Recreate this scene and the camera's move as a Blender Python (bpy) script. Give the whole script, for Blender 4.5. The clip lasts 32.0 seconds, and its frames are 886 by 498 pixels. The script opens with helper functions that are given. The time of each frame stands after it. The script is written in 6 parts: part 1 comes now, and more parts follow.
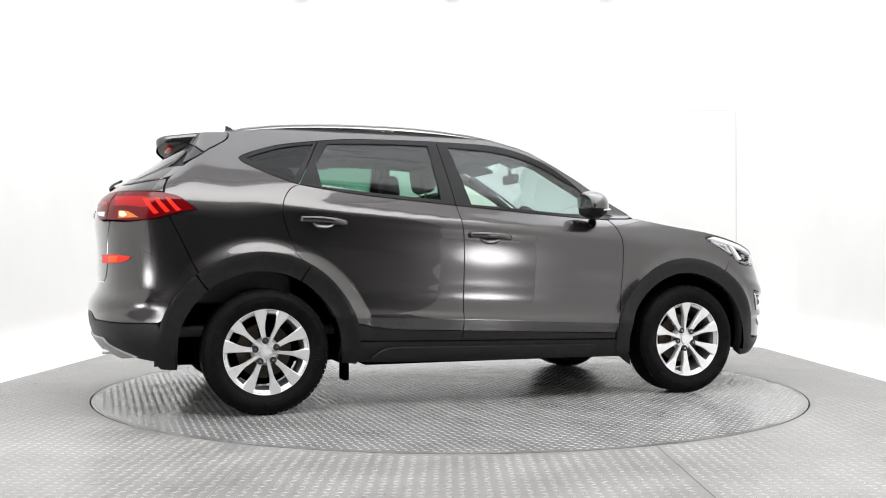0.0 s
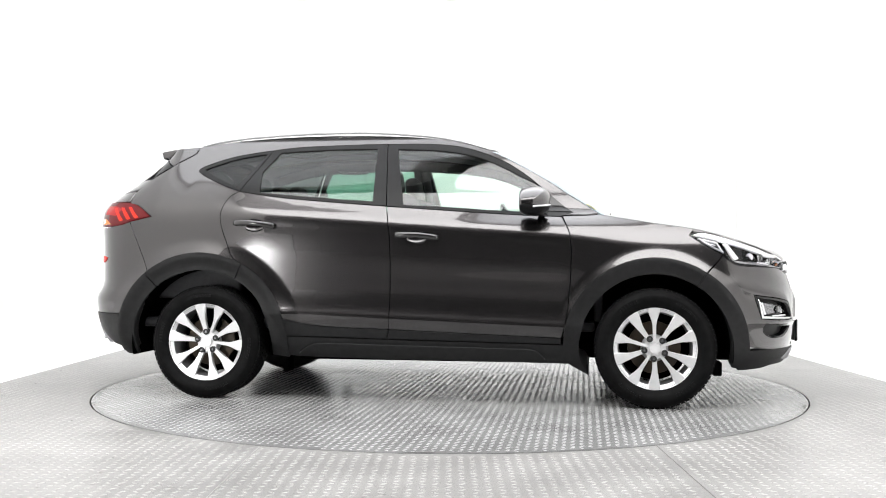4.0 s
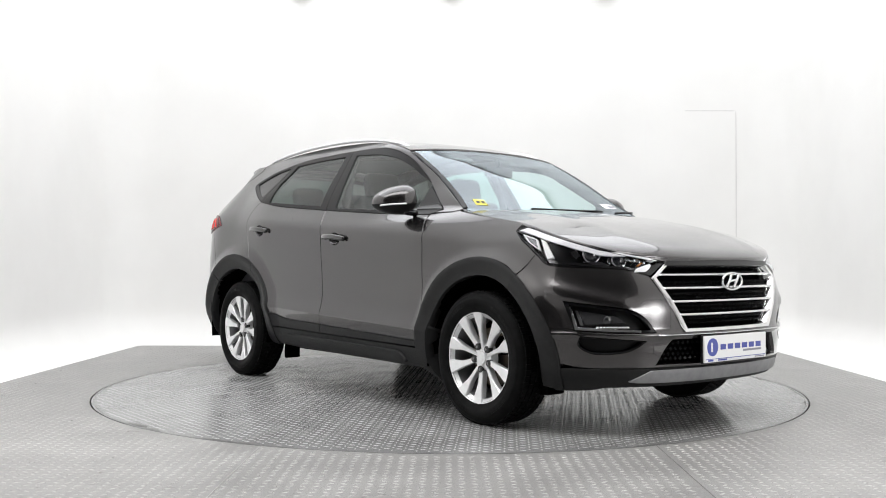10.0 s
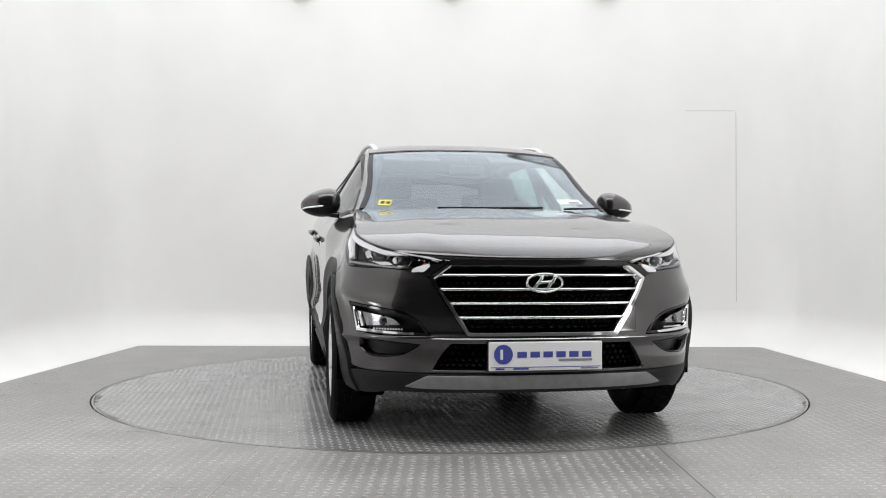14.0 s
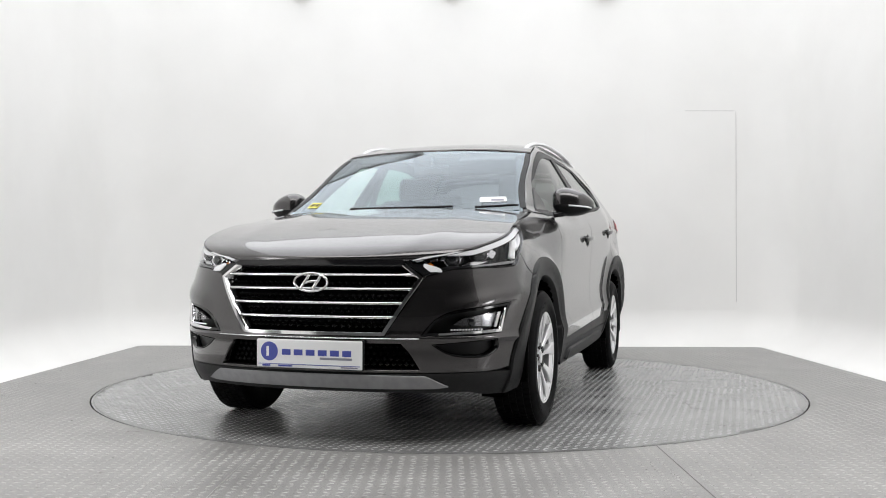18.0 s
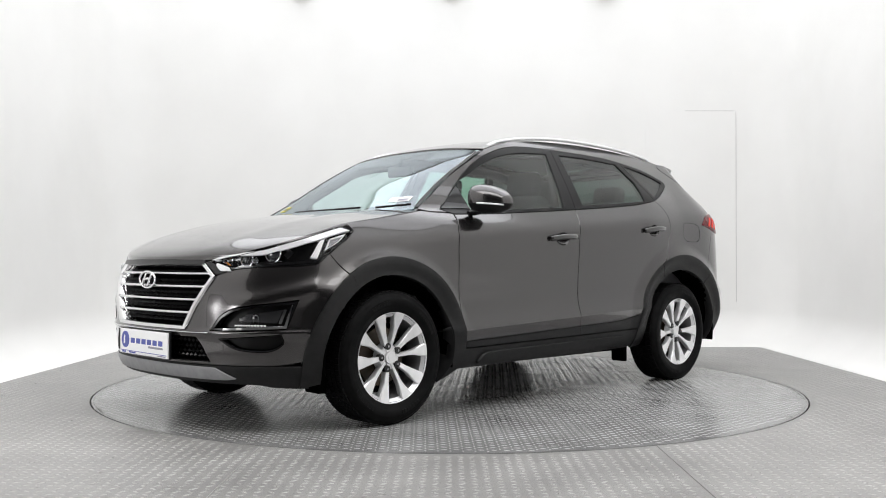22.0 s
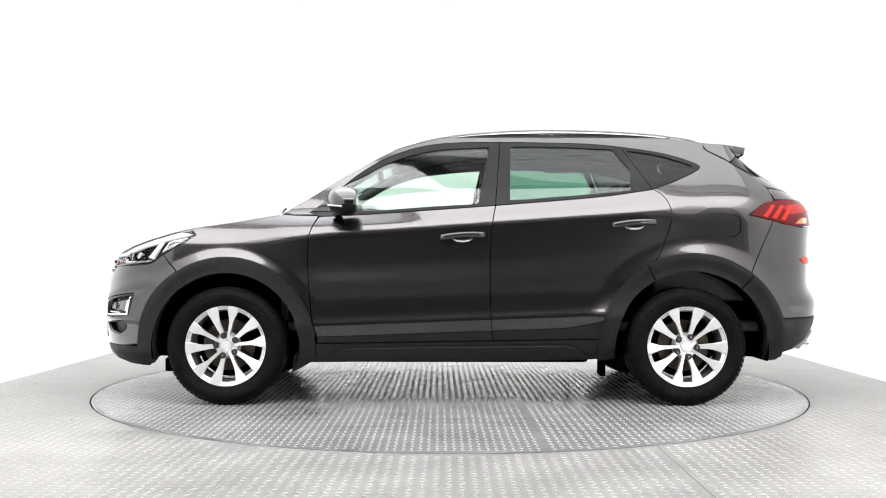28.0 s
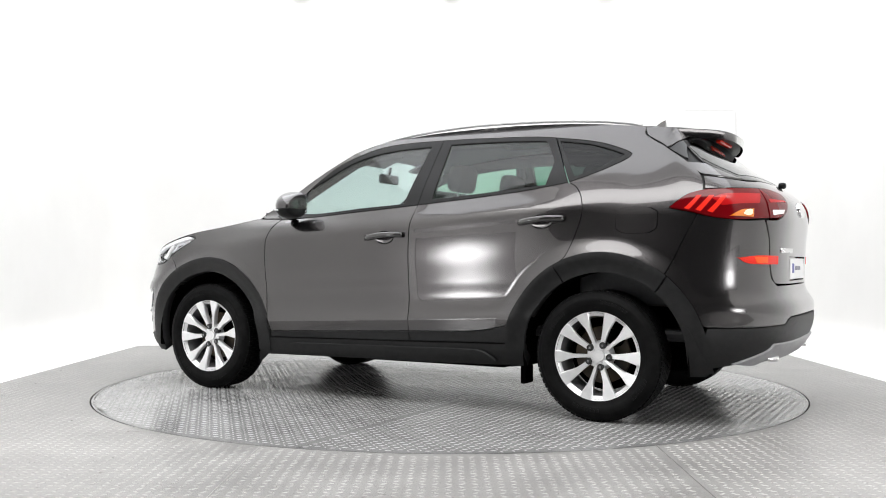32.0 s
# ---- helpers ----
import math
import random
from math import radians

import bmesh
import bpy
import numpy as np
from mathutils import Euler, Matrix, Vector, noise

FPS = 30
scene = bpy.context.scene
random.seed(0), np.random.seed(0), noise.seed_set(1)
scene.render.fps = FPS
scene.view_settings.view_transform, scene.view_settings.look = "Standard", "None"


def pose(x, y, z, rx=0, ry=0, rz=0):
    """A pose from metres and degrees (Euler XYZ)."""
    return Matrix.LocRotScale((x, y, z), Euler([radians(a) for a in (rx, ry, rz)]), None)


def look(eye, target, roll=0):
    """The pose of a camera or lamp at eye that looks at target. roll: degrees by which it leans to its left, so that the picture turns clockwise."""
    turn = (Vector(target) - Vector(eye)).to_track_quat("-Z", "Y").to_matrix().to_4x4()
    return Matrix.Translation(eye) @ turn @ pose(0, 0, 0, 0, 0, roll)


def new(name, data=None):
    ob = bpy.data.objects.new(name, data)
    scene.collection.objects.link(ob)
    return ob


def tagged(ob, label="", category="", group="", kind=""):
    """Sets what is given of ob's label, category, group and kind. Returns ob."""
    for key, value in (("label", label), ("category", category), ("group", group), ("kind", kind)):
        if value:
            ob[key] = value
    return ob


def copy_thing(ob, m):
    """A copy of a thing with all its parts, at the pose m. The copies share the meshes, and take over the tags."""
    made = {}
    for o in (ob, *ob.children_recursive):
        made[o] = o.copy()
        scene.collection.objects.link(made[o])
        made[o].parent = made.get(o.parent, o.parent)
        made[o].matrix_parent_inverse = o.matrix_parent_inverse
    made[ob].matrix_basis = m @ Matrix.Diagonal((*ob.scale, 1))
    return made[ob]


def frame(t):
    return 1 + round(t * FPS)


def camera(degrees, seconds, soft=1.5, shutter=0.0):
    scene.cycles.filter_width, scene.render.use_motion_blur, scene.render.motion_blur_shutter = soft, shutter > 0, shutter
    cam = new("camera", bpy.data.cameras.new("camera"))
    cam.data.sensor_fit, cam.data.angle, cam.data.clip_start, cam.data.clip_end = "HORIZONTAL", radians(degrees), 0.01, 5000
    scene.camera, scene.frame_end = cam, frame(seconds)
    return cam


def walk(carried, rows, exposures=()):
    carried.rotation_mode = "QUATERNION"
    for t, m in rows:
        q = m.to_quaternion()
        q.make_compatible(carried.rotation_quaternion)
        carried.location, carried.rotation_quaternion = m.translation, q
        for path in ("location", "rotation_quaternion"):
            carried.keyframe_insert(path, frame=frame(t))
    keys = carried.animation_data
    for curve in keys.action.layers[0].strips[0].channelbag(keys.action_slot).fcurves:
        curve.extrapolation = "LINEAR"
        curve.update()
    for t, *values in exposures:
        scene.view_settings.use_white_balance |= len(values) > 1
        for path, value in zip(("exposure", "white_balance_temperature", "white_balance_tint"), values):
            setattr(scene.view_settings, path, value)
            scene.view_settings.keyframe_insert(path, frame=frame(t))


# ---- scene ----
# camera: a tripod, standing still
cam = camera(50.936, 32.0, soft=1.0)
EYE = (0.0, -6.2992, 0.8308)
AIM = (EYE[0] - 0.00668, EYE[1] + 0.99988, EYE[2] + 0.01368)
STAND = look(EYE, AIM, 0.115)
walk(cam, [(0, STAND), (32.0, STAND)],
     exposures=[(0, 0.06), (1, 0.22), (3, 0.36), (6, 0.04), (7, -0.3), (8, -0.18), (9, -0.16), (10, -0.17), (11, -0.17), (12, -0.31), (13, -0.45), (14, -0.45), (17, -0.40), (18, -0.40), (20, -0.43), (21, -0.42), (22, -0.32), (23, -0.27), (24, -0.2), (25, -0.24), (28, 0.36), (30, 0.37), (32, 0.05)])

# turn of the table: an even pace, and how far it runs off it on the way, in degrees
PACE = ((0, 0.0), (4, 0.0), (8, 0.2), (12, 0.25), (16, 0.25), (17, 0.45), (18, 0.95), (19, 1.35), (20, 1.6), (21, 1.6), (22, 1.3),
        (24, 1.08), (26, 0.9), (28, 0.4), (30, 0.17), (32, 0.0))
TURN = [(t, 20.4 - 7.1494 * t + d) for t, d in PACE]
CAR_X, CAR_Y = -0.0347, 0.0278  # the car's middle, off the table's pivot
TABLE_R = 2.2616

# ---- light ----
world = bpy.data.worlds.new("studio_world")
scene.world = world
world.use_nodes = True
world.node_tree.nodes["Background"].inputs[0].default_value = (0.9, 0.95, 1.0, 1)
world.node_tree.nodes["Background"].inputs[1].default_value = 0.02


def area_lamp(name, at, target, sx, sy, watts, colour):
    data = bpy.data.lights.new(name, "AREA")
    data.shape, data.size, data.size_y, data.energy, data.color = "RECTANGLE", sx, sy, watts, colour
    ob = new(name, data)
    ob.matrix_world = look(at, target)
    return ob


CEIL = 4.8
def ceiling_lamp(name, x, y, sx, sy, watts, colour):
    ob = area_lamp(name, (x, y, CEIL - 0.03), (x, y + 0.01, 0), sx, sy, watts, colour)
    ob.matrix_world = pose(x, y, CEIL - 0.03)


ceiling_lamp("ceiling_softbox", 0, 0.62, 6.7, 5.0, 245, (0.93, 0.955, 1.0))
# Unseen lamp, added to brighten the car's front and the near floor.
ceiling_lamp("front_fill", 0, -3.75, 7.0, 2.4, 305, (1.0, 0.995, 0.985))


# ---- materials ----
def material(name, colour, rough=0.5, metal=0.0, **more):
    m = bpy.data.materials.new(name)
    m.use_nodes = True
    b = m.node_tree.nodes["Principled BSDF"]
    b.inputs["Base Color"].default_value = (*colour, 1)
    b.inputs["Roughness"].default_value = rough
    b.inputs["Metallic"].default_value = metal
    for key, value in more.items():
        b.inputs[key.replace("_", " ")].default_value = value
    return m


def grain(m, low, high, scale=8.0, detail=4.0, bump=0.0, bump_scale=200.0, rough=None, mix=None, stretch=None):
    """Two-scale colour variation and a fine relief."""
    t = m.node_tree
    b = t.nodes["Principled BSDF"]
    co = t.nodes.new("ShaderNodeTexCoord")
    src = co.outputs["Object"]
    if stretch:
        mp = t.nodes.new("ShaderNodeMapping")
        mp.inputs["Scale"].default_value = stretch
        t.links.new(src, mp.inputs[0])
        src = mp.outputs[0]
    n1 = t.nodes.new("ShaderNodeTexNoise")
    n1.inputs["Scale"].default_value, n1.inputs["Detail"].default_value = scale, detail
    t.links.new(src, n1.inputs["Vector"])
    ramp = t.nodes.new("ShaderNodeValToRGB")
    ramp.color_ramp.elements[0].position, ramp.color_ramp.elements[1].position = 0.3, 0.7
    ramp.color_ramp.elements[0].color, ramp.color_ramp.elements[1].color = (*low, 1), (*high, 1)
    t.links.new(n1.outputs["Fac"], ramp.inputs[0])
    t.links.new(ramp.outputs[0], b.inputs["Base Color"])
    if rough:
        r = t.nodes.new("ShaderNodeMapRange")
        r.inputs["To Min"].default_value, r.inputs["To Max"].default_value = rough
        t.links.new(n1.outputs["Fac"], r.inputs[0])
        t.links.new(r.outputs[0], b.inputs["Roughness"])
    if bump:
        n2 = t.nodes.new("ShaderNodeTexNoise")
        n2.inputs["Scale"].default_value, n2.inputs["Detail"].default_value = bump_scale, 3
        t.links.new(src, n2.inputs["Vector"])
        bp = t.nodes.new("ShaderNodeBump")
        bp.inputs["Strength"].default_value, bp.inputs["Distance"].default_value = bump, 0.002
        t.links.new(n2.outputs["Fac"], bp.inputs["Height"])
        t.links.new(bp.outputs[0], b.inputs["Normal"])
    return m


M_WALL = grain(material("wall_paint", (0.82, 0.82, 0.81), 0.75), (0.85, 0.842, 0.824), (0.885, 0.877, 0.860), 1.6, 5, 0.05, 60)


def worn_floor(name, low, high, spots, rough):
    """Painted steel: cloudy paint, rubbed patches, dark specks and scuffs."""
    m = grain(material(name, low, 0.5), low, high, 3.0, 9, 0.12, 70, rough)
    t = m.node_tree
    b = t.nodes["Principled BSDF"]
    co = t.nodes.new("ShaderNodeTexCoord")
    paint = b.inputs["Base Color"].links[0].from_socket

    def layer(base, scale, lo, hi, colour, stretch, amount, detail=2.0):
        mp = t.nodes.new("ShaderNodeMapping")
        mp.inputs["Scale"].default_value = stretch
        t.links.new(co.outputs["Object"], mp.inputs[0])
        n = t.nodes.new("ShaderNodeTexNoise")
        n.inputs["Scale"].default_value, n.inputs["Detail"].default_value = scale, detail
        t.links.new(mp.outputs[0], n.inputs["Vector"])
        r = t.nodes.new("ShaderNodeMapRange")
        r.inputs["From Min"].default_value, r.inputs["From Max"].default_value, r.inputs["To Max"].default_value = lo, hi, amount
        t.links.new(n.outputs["Fac"], r.inputs[0])
        mx = t.nodes.new("ShaderNodeMix")
        mx.data_type = "RGBA"
        t.links.new(r.outputs[0], mx.inputs["Factor"])
        t.links.new(base, mx.inputs["A"])
        mx.inputs["B"].default_value = (*colour, 1)
        return mx.outputs["Result"]
    c = layer(paint, 28, 0.60, 0.80, (0.42, 0.41, 0.40), (1, 1, 1), 0.6, 5)
    c = layer(c, 170, 0.52, 0.70, (0.07, 0.067, 0.063), (1, 1.4, 1), 0.75 * spots, 3)
    c = layer(c, 42, 0.66, 0.73, (0.07, 0.065, 0.06), (1.0, 2.2, 1), 0.8 * spots)
    c = layer(c, 9, 0.66, 0.74, (0.12, 0.11, 0.10), (0.7, 3.0, 1), 0.5 * spots, 6)
    t.links.new(c, b.inputs["Base Color"])
    return m


M_FLOOR = worn_floor("floor_paint", (0.225, 0.220, 0.213), (0.32, 0.314, 0.306), 1.0, (0.28, 0.5))
M_TABLE = worn_floor("turntable_paint", (0.20, 0.20, 0.199), (0.275, 0.275, 0.273), 0.7, (0.14, 0.27))
M_TREAD = worn_floor("worn_tread_tops", (0.36, 0.36, 0.357), (0.48, 0.48, 0.476), 0.6, (0.14, 0.28))
M_DARK = material("dark_gap", (0.02, 0.02, 0.02), 0.8)
# ---- mesh helpers ----
def mesh_from(name, verts, faces, mat=None, smooth=False):
    me = bpy.data.meshes.new(name)
    me.from_pydata([tuple(v) for v in verts], [], faces)
    me.update()
    if mat:
        me.materials.append(mat)
    if smooth:
        me.polygons.foreach_set("use_smooth", [True] * len(me.polygons))
    return me


def part(name, data, mat, parent=None, label="", smooth=False):
    """Links a bmesh or a mesh as one mesh object under a thing or a part."""
    if isinstance(data, bmesh.types.BMesh):
        me = bpy.data.meshes.new(name)
        data.to_mesh(me)
        data.free()
        me.materials.clear()
        me.materials.append(mat)
    else:
        me = data
        if mat and not me.materials:
            me.materials.append(mat)
    if smooth:
        me.polygons.foreach_set("use_smooth", [True] * len(me.polygons))
    ob = new(name, me)
    ob.parent = parent
    return tagged(ob, label)


def box_bm(size, at=(0, 0, 0), bevel=0.0, rot=None, seg=2):
    bm = bmesh.new()
    bmesh.ops.create_cube(bm, size=1)
    m = Matrix.Translation(at) @ (rot.to_4x4() if rot else Matrix.Identity(4)) @ Matrix.Diagonal((*size, 1))
    bmesh.ops.transform(bm, matrix=m, verts=bm.verts)
    if bevel:
        bmesh.ops.bevel(bm, geom=bm.edges[:], offset=bevel, segments=seg, affect="EDGES", profile=0.5)
    return bm


M_TREADF = worn_floor("worn_floor_tops", (0.37, 0.362, 0.352), (0.52, 0.51, 0.50), 1.0, (0.3, 0.5))


# ---- studio ----
FX, FY, COVE = 3.05, 2.85, 0.36
SOUTH = -5.0  # the open front of the white bay
HALL = -12.0


def cove_wall():
    """White walls that run round the floor's sides and back in one sweep, with a rounded foot and rounded corners."""
    rc = 0.06
    path = []  # plan of the wall's foot, from one side's open end round the back to the other
    for y in np.linspace(SOUTH, FY - rc, 24):
        path.append((-FX, y, -1, 0))
    for a in np.linspace(0, math.pi / 2, 10)[1:]:
        path.append((-FX + rc - rc * math.cos(a), FY - rc + rc * math.sin(a), -math.cos(a), math.sin(a)))
    for x in np.linspace(-FX + rc, FX - rc, 16)[1:]:
        path.append((x, FY, 0, 1))
    for a in np.linspace(0, math.pi / 2, 10)[1:]:
        path.append((FX - rc + rc * math.sin(a), FY - rc + rc * math.cos(a), math.sin(a), math.cos(a)))
    for y in np.linspace(FY - rc, SOUTH, 24)[1:]:
        path.append((FX, y, 1, 0))
    prof = [(0.0, -0.02)] + [(COVE * math.sin(b), COVE - COVE * math.cos(b)) for b in np.linspace(0, math.pi / 2, 12)]
    prof += [(COVE, z) for z in np.linspace(COVE, CEIL, 10)[1:]]
    prof += [(COVE + 0.15, CEIL), (COVE + 0.15, -0.02)]
    verts = [(x + nx * o, y + ny * o, z) for x, y, nx, ny in path for o, z in prof]
    k = len(prof)
    faces = [(i * k + j, i * k + (j + 1) % k, (i + 1) * k + (j + 1) % k, (i + 1) * k + j) for i in range(len(path) - 1) for j in range(k)]
    return mesh_from("wall_cyclorama", verts, faces, M_WALL, True)


tagged(part("wall_cyclorama", cove_wall(), M_WALL), "white painted studio walls with coved foot and corners", "wall", kind="structure")


def ring_floor():
    n = 128
    r0 = TABLE_R + 0.010
    verts, faces = [], []
    x0, x1, y0, y1 = -FX - 0.05, FX + 0.05, SOUTH, FY + 0.05
    for i in range(n):
        a = 2 * math.pi * i / n
        c, s = math.cos(a), math.sin(a)
        d = min((x1 if c > 0 else -x0) / max(abs(c), 1e-9), (y1 if s > 0 else -y0) / max(abs(s), 1e-9))
        verts += [(r0 * c, r0 * s, -0.12), (r0 * c, r0 * s, 0), (d * c, d * s, 0), (d * c, d * s, -0.12)]
    for i in range(n):
        j = (i + 1) % n
        for k in range(3):
            faces.append((i * 4 + k, i * 4 + k + 1, j * 4 + k + 1, j * 4 + k))
    return verts, faces


tagged(part("floor", mesh_from("floor", *ring_floor(), M_FLOOR), M_FLOOR), "grey painted steel tread plate studio floor", "floor", kind="structure")
tagged(part("floor_pit", box_bm((5.2, 5.2, 0.04), (0, 0, -0.3)), M_DARK), "dark pit under the turntable", "floor", kind="structure")
tagged(part("ceiling", box_bm((7.4, 5.85, 0.1), (0, 0.625, CEIL + 0.052)), M_WALL), "plain white studio ceiling", "ceiling", kind="structure")
# dim hall round and behind the camera, outside the white bay
# Unseen; added dark so that the car's paint reflects a dim room.
M_BACK = grain(material("dark_hall_paint", (0.07, 0.07, 0.072), 0.7), (0.06, 0.06, 0.062), (0.09, 0.09, 0.092), 2)
M_HALL = grain(material("dark_hall_floor", (0.11, 0.11, 0.11), 0.6), (0.09, 0.09, 0.09), (0.14, 0.14, 0.14), 3)
tagged(part("hall_floor", box_bm((12.0, SOUTH - HALL, 0.1), (0, (SOUTH + HALL) / 2 - 0.001, -0.052)), M_HALL), "unseen dark hall floor", "floor", kind="structure")
tagged(part("wall_south", box_bm((12.0, 0.15, CEIL + 0.1), (0, HALL - 0.076, CEIL / 2)), M_BACK), "unseen dark grey wall behind the studio", "wall", kind="structure")
for k, x in ((1, -6.0), (2, 6.0)):
    tagged(part("wall_hall_%d" % k, box_bm((0.15, SOUTH - HALL, CEIL + 0.1), (x, (SOUTH + HALL) / 2, CEIL / 2)), M_BACK), "unseen dark grey hall wall", "wall", kind="structure")
    tagged(part("wall_bay_%d" % k, box_bm((2.45, 0.12, CEIL + 0.1), (math.copysign(4.8, x), SOUTH - 0.064, CEIL / 2)), M_BACK), "unseen dark grey wall beside the bay opening", "wall", kind="structure")
tagged(part("hall_ceiling", box_bm((12.0, -2.304 - HALL, 0.1), (0, (-2.304 + HALL) / 2, CEIL + 0.102)), M_BACK), "unseen dark hall ceiling", "ceiling", kind="structure")


def door_lamp(x, y, z, target):
    """A studio softbox on a stand; its diffuser is brightest in the middle."""
    half_w, half_h = 0.44, 0.40
    m = bpy.data.materials.new("lamp_diffuser")
    m.use_nodes = True
    t = m.node_tree
    b = t.nodes["Principled BSDF"]
    b.inputs["Base Color"].default_value = (0.25, 0.25, 0.25, 1)
    b.inputs["Emission Color"].default_value = (1, 1, 1, 1)
    co = t.nodes.new("ShaderNodeTexCoord")
    mp = t.nodes.new("ShaderNodeMapping")
    mp.inputs["Scale"].default_value = (1 / half_w, 1 / half_h, 1)
    t.links.new(co.outputs["Object"], mp.inputs[0])
    ln = t.nodes.new("ShaderNodeVectorMath")
    ln.operation = "LENGTH"
    t.links.new(mp.outputs[0], ln.inputs[0])
    mr = t.nodes.new("ShaderNodeMapRange")
    mr.interpolation_type = "SMOOTHERSTEP"
    for key, value in (("From Min", 0.0), ("From Max", 1.0), ("To Min", 19.0), ("To Max", 0.0)):
        mr.inputs[key].default_value = value
    t.links.new(ln.outputs["Value"], mr.inputs["Value"])
    t.links.new(mr.outputs[0], b.inputs["Emission Strength"])
    lamp = tagged(new("studio_lamp"), "broad white studio softbox on a black stand", "lamp", "lamps beside the car")
    lamp.location = (x, y, 0)
    turn = (Vector(target) - Vector((x, y, z))).to_track_quat("-Z", "Y").to_matrix().to_4x4()
    at = Matrix.Translation((0, 0, z)) @ turn
    face = part("diffuser", mesh_from("diffuser", [(-half_w, -half_h, 0), (half_w, -half_h, 0), (half_w, half_h, 0), (-half_w, half_h, 0)], [(3, 2, 1, 0)], m), m, lamp, "glowing white diffuser")
    face.matrix_basis = at
    rings = ((half_w + 0.006, half_h + 0.006, -0.02), (half_w + 0.006, half_h + 0.006, 0.02), (0.10, 0.16, 0.26))
    shell_v = [(sx * w, sy * h, q) for w, h, q in rings for sx, sy in ((-1, -1), (1, -1), (1, 1), (-1, 1))]
    back = part("softbox_shell", mesh_from("softbox_shell", shell_v, [(k * 4 + i, k * 4 + (i + 1) % 4, k * 4 + 4 + (i + 1) % 4, k * 4 + 4 + i) for k in range(2) for i in range(4)] + [(8, 9, 10, 11)], M_BACK), M_BACK, lamp, "black fabric shell")
    back.matrix_basis = at
    away = (Vector((x, y, 0)) - Vector((target[0], target[1], 0))).normalized() * 0.27
    part("stand_pole", box_bm((0.03, 0.03, z), (away.x, away.y, z / 2 + 0.01), 0.005), M_BACK, lamp)
    for a in (0, 120, 240):
        d = Vector((math.cos(radians(a)), math.sin(radians(a)), 0))
        part("stand_leg", box_bm((0.36, 0.02, 0.02), d * 0.18 + Vector((away.x, away.y, 0.012)), 0.004, Euler((0, 0, radians(a))).to_matrix()), M_BACK, lamp)


door_lamp(2.40, -3.17, 0.62, (0, -0.6, 0.8))
door_lamp(-2.40, -2.80, 0.62, (0, -0.6, 0.8))


def disc(r, top, low, n=160):
    verts = [(r * math.cos(2 * math.pi * i / n), r * math.sin(2 * math.pi * i / n), z) for z in (top, low) for i in range(n)]
    faces = [tuple(range(n)), tuple(range(2 * n - 1, n - 1, -1))] + [(i, i + n, (i + 1) % n + n, (i + 1) % n) for i in range(n)]
    return verts, faces


def lozenges(spots, long=0.0155, wide=0.0055, high=0.0018):
    """Raised bars of a tread plate: (x, y, angle) each, in one mesh."""
    verts, faces = [], []
    for x, y, a in spots:
        c, s = math.cos(a), math.sin(a)
        k = len(verts)
        for u, v, h in ((-long, 0, 0), (0, -wide, 0), (long, 0, 0), (0, wide, 0), (-long * 0.55, 0, high), (0, -wide * 0.45, high), (long * 0.55, 0, high), (0, wide * 0.45, high)):
            verts.append((x + c * u - s * v, y + s * u + c * v, h))
        faces += [(k + 4, k + 5, k + 6, k + 7), (k, k + 1, k + 5, k + 4), (k + 1, k + 2, k + 6, k + 5), (k + 2, k + 3, k + 7, k + 6), (k + 3, k, k + 4, k + 7)]
    return verts, faces


def clip_disc(x0, x1, y0, y1, r, n=40):
    """Outline of a rectangle cut by a circle."""
    out = []
    rect = [(x0, y0), (x1, y0), (x1, y1), (x0, y1)]
    for i in range(4):
        (ax, ay), (bx, by) = rect[i], rect[(i + 1) % 4]
        for k in range(n):
            u = k / n
            x, y = ax + (bx - ax) * u, ay + (by - ay) * u
            d = math.hypot(x, y)
            if d <= r:
                out.append((x, y))
            elif x0 <= x * r / d <= x1 and y0 <= y * r / d <= y1:
                out.append((x * r / d, y * r / d))
    clean = []
    for p in out:
        if not clean or math.hypot(p[0] - clean[-1][0], p[1] - clean[-1][1]) > 0.004:
            clean.append(p)
    return clean


turntable = tagged(new("turntable"), "round grey tread plate turntable set flush in the floor", "turntable")
part("deck", mesh_from("deck", *disc(TABLE_R - 0.004, -0.003, -0.06), M_TABLE), M_TABLE, turntable, "dark steel disc under the plates")
part("deck_rim", mesh_from("deck_rim", [(q * math.cos(a), q * math.sin(a), z) for a in np.linspace(0, 2 * math.pi, 161)[:-1] for q, z in ((TABLE_R - 0.012, -0.004), (TABLE_R - 0.012, 0.0), (TABLE_R, 0.0), (TABLE_R, -0.05))], [(i * 4 + k, i * 4 + k + 1, (i + 1) % 160 * 4 + k + 1, (i + 1) % 160 * 4 + k) for i in range(160) for k in range(3)], M_TABLE), M_TABLE, turntable, "grey steel rim of the turntable")
PLATES = ((-2.3, -0.42, -2.3, -0.62, 90), (-0.42, 2.3, -2.3, -0.62, 0), (-2.3, 0.62, -0.62, 0.62, 0), (0.62, 2.3, -0.62, 0.62, 90), (-2.3, -0.42, 0.62, 2.3, 0), (-0.42, 2.3, 0.62, 2.3, 90))
